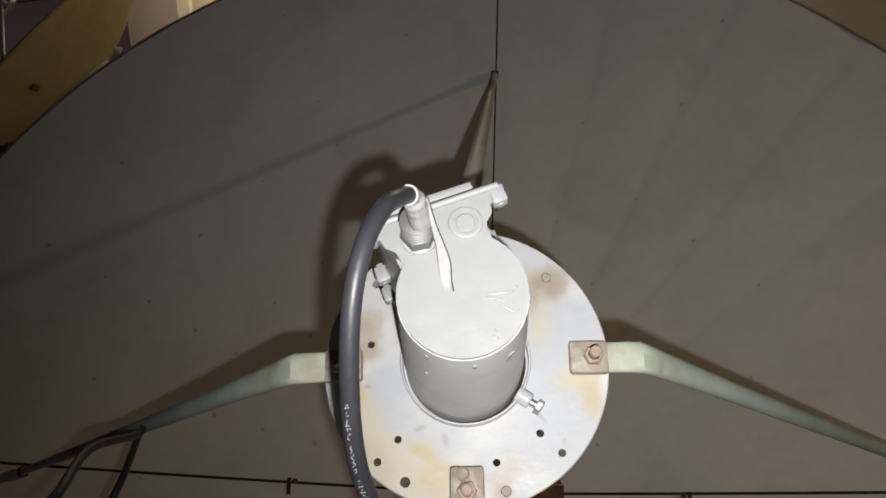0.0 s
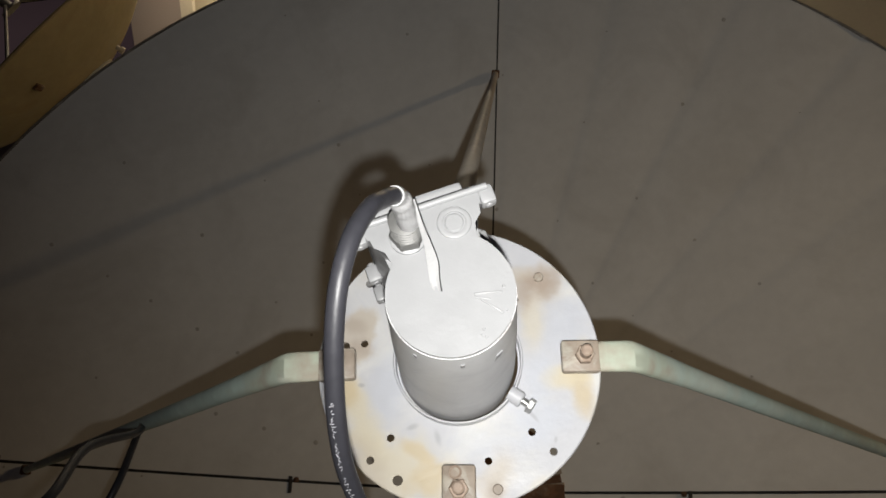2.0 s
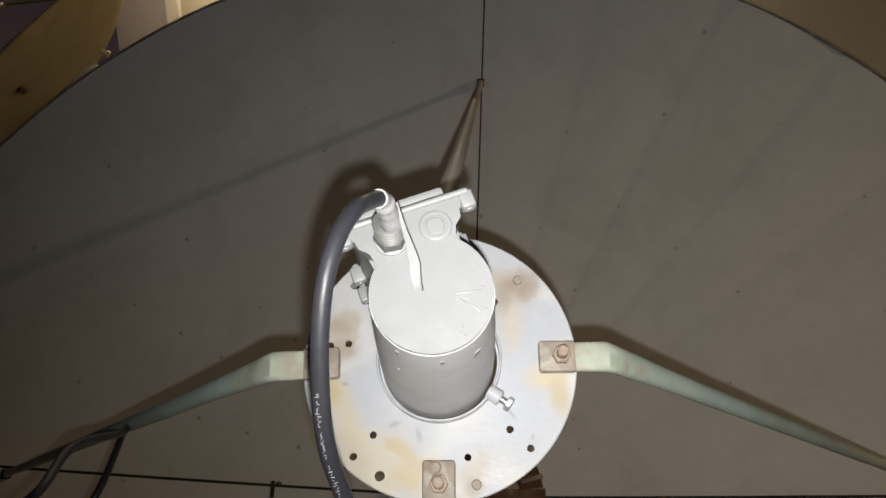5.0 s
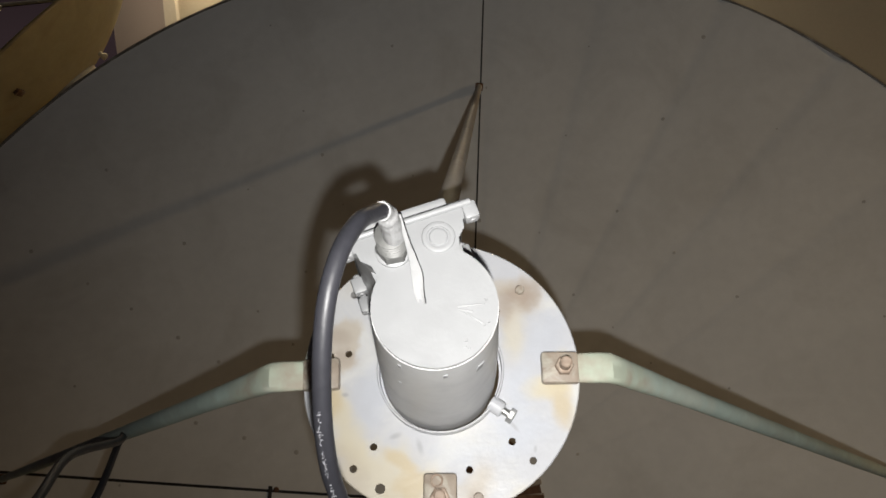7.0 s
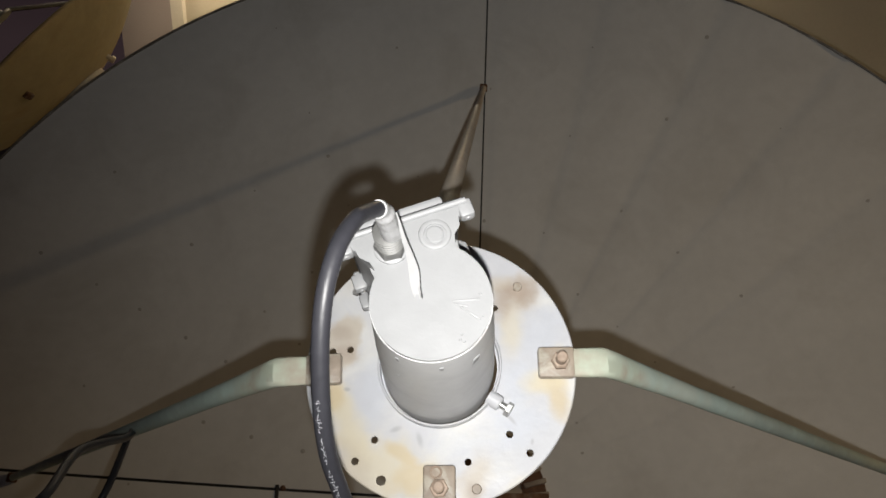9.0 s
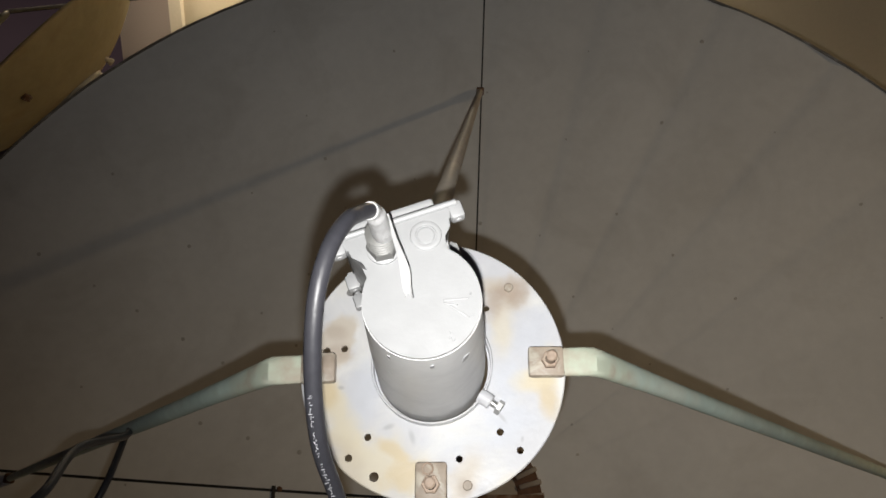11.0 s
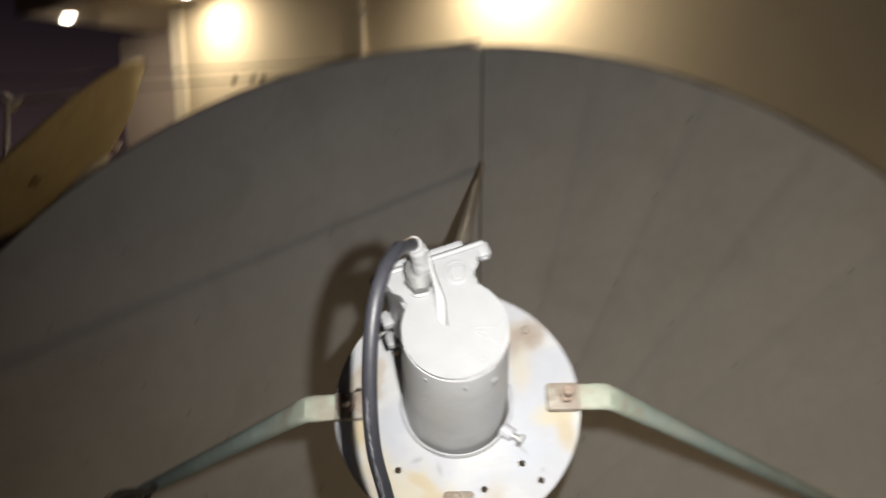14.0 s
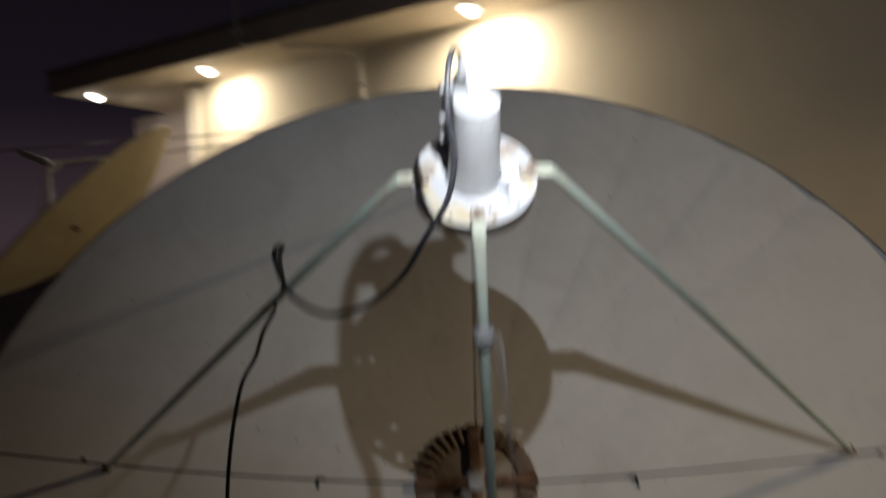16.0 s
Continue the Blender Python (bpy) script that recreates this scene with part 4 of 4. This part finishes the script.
for an in (20, 140, 260):
    c, s = math.cos(radians(an)), math.sin(radians(an))
    part("feed_strut", add_rod(bmesh.new(), (0.80 * c, 0.80 * s, H2 * ((0.8 / R2) ** 2 - 1)), F2 + Vector((0.05 * c, 0.05 * s, 0)), 0.011), STEEL, dish2)
part("feed_ring", add_lathe(bmesh.new(), [(0, 0.33), (0.07, 0.33), (0.07, 0.345), (0.03, 0.35), (0.03, 0.42), (0, 0.42)], Matrix.Translation((0.10, 0, 0)), 32), STEEL, dish2, "dull feed plate")
part("feed_can", add_rod(bmesh.new(), (0.10, 0, 0.40), (0.03, 0.06, 0.58), 0.026, 20), STEEL, dish2, "dull feed converter")
inv2 = AT2.inverted()
part("pole", add_rod(bmesh.new(), inv2 @ Vector((C2.x + 0.28, C2.y - 0.02, 0.0)), inv2 @ Vector((C2.x + 0.28, C2.y - 0.02, C2.z - 0.26)), 0.05, 24), STEEL, dish2, "dark steel pole")
part("tilt_head", add_box(bmesh.new(), (-0.15, -0.1, -H2 - 0.16), (0.15, 0.1, -H2 - 0.03), 0.012), FENCE, dish2, "dark steel tilt head")
part("tilt_brace", add_rod(bmesh.new(), (-0.55, 0.1, -0.25), inv2 @ Vector((C2.x + 0.26, C2.y, C2.z - 0.75)), 0.02), FENCE, dish2)

br = bmesh.new()
root, bow, tip = (inv2 @ (Vector(p) + UP.translation) for p in ((-2.33, 4.88, 2.10), (-2.21, 4.92, 2.165), (-2.12, 4.94, 2.10)))
add_box(br, (-0.012, -0.035, 0.0), (0.012, 0.035, (bow - root).length), 0.005, along(root, bow))
add_rod(br, bow - 0.1 * (tip - bow), tip, 0.022, 14, 0.014)
add_rod(br, tip - 0.012 * (tip - bow).normalized(), tip + 0.012 * (tip - bow).normalized(), 0.024, 6)
part("edge_bracket", br, PIPE, dish2, "pale cream bracket at the shell's edge")

# post before the boundary wall
post = thing("fence_post", Matrix.Translation((-8.3, 15.7, 0)), "dark square post before the boundary wall", "post")
part("shaft", add_box(bmesh.new(), (-0.07, -0.07, 0), (0.07, 0.07, 1.75), 0.01), FENCE, post)
part("cap", add_box(bmesh.new(), (-0.2, -0.1, 1.752), (0.2, 0.1, 1.83), 0.01), FENCE, post)
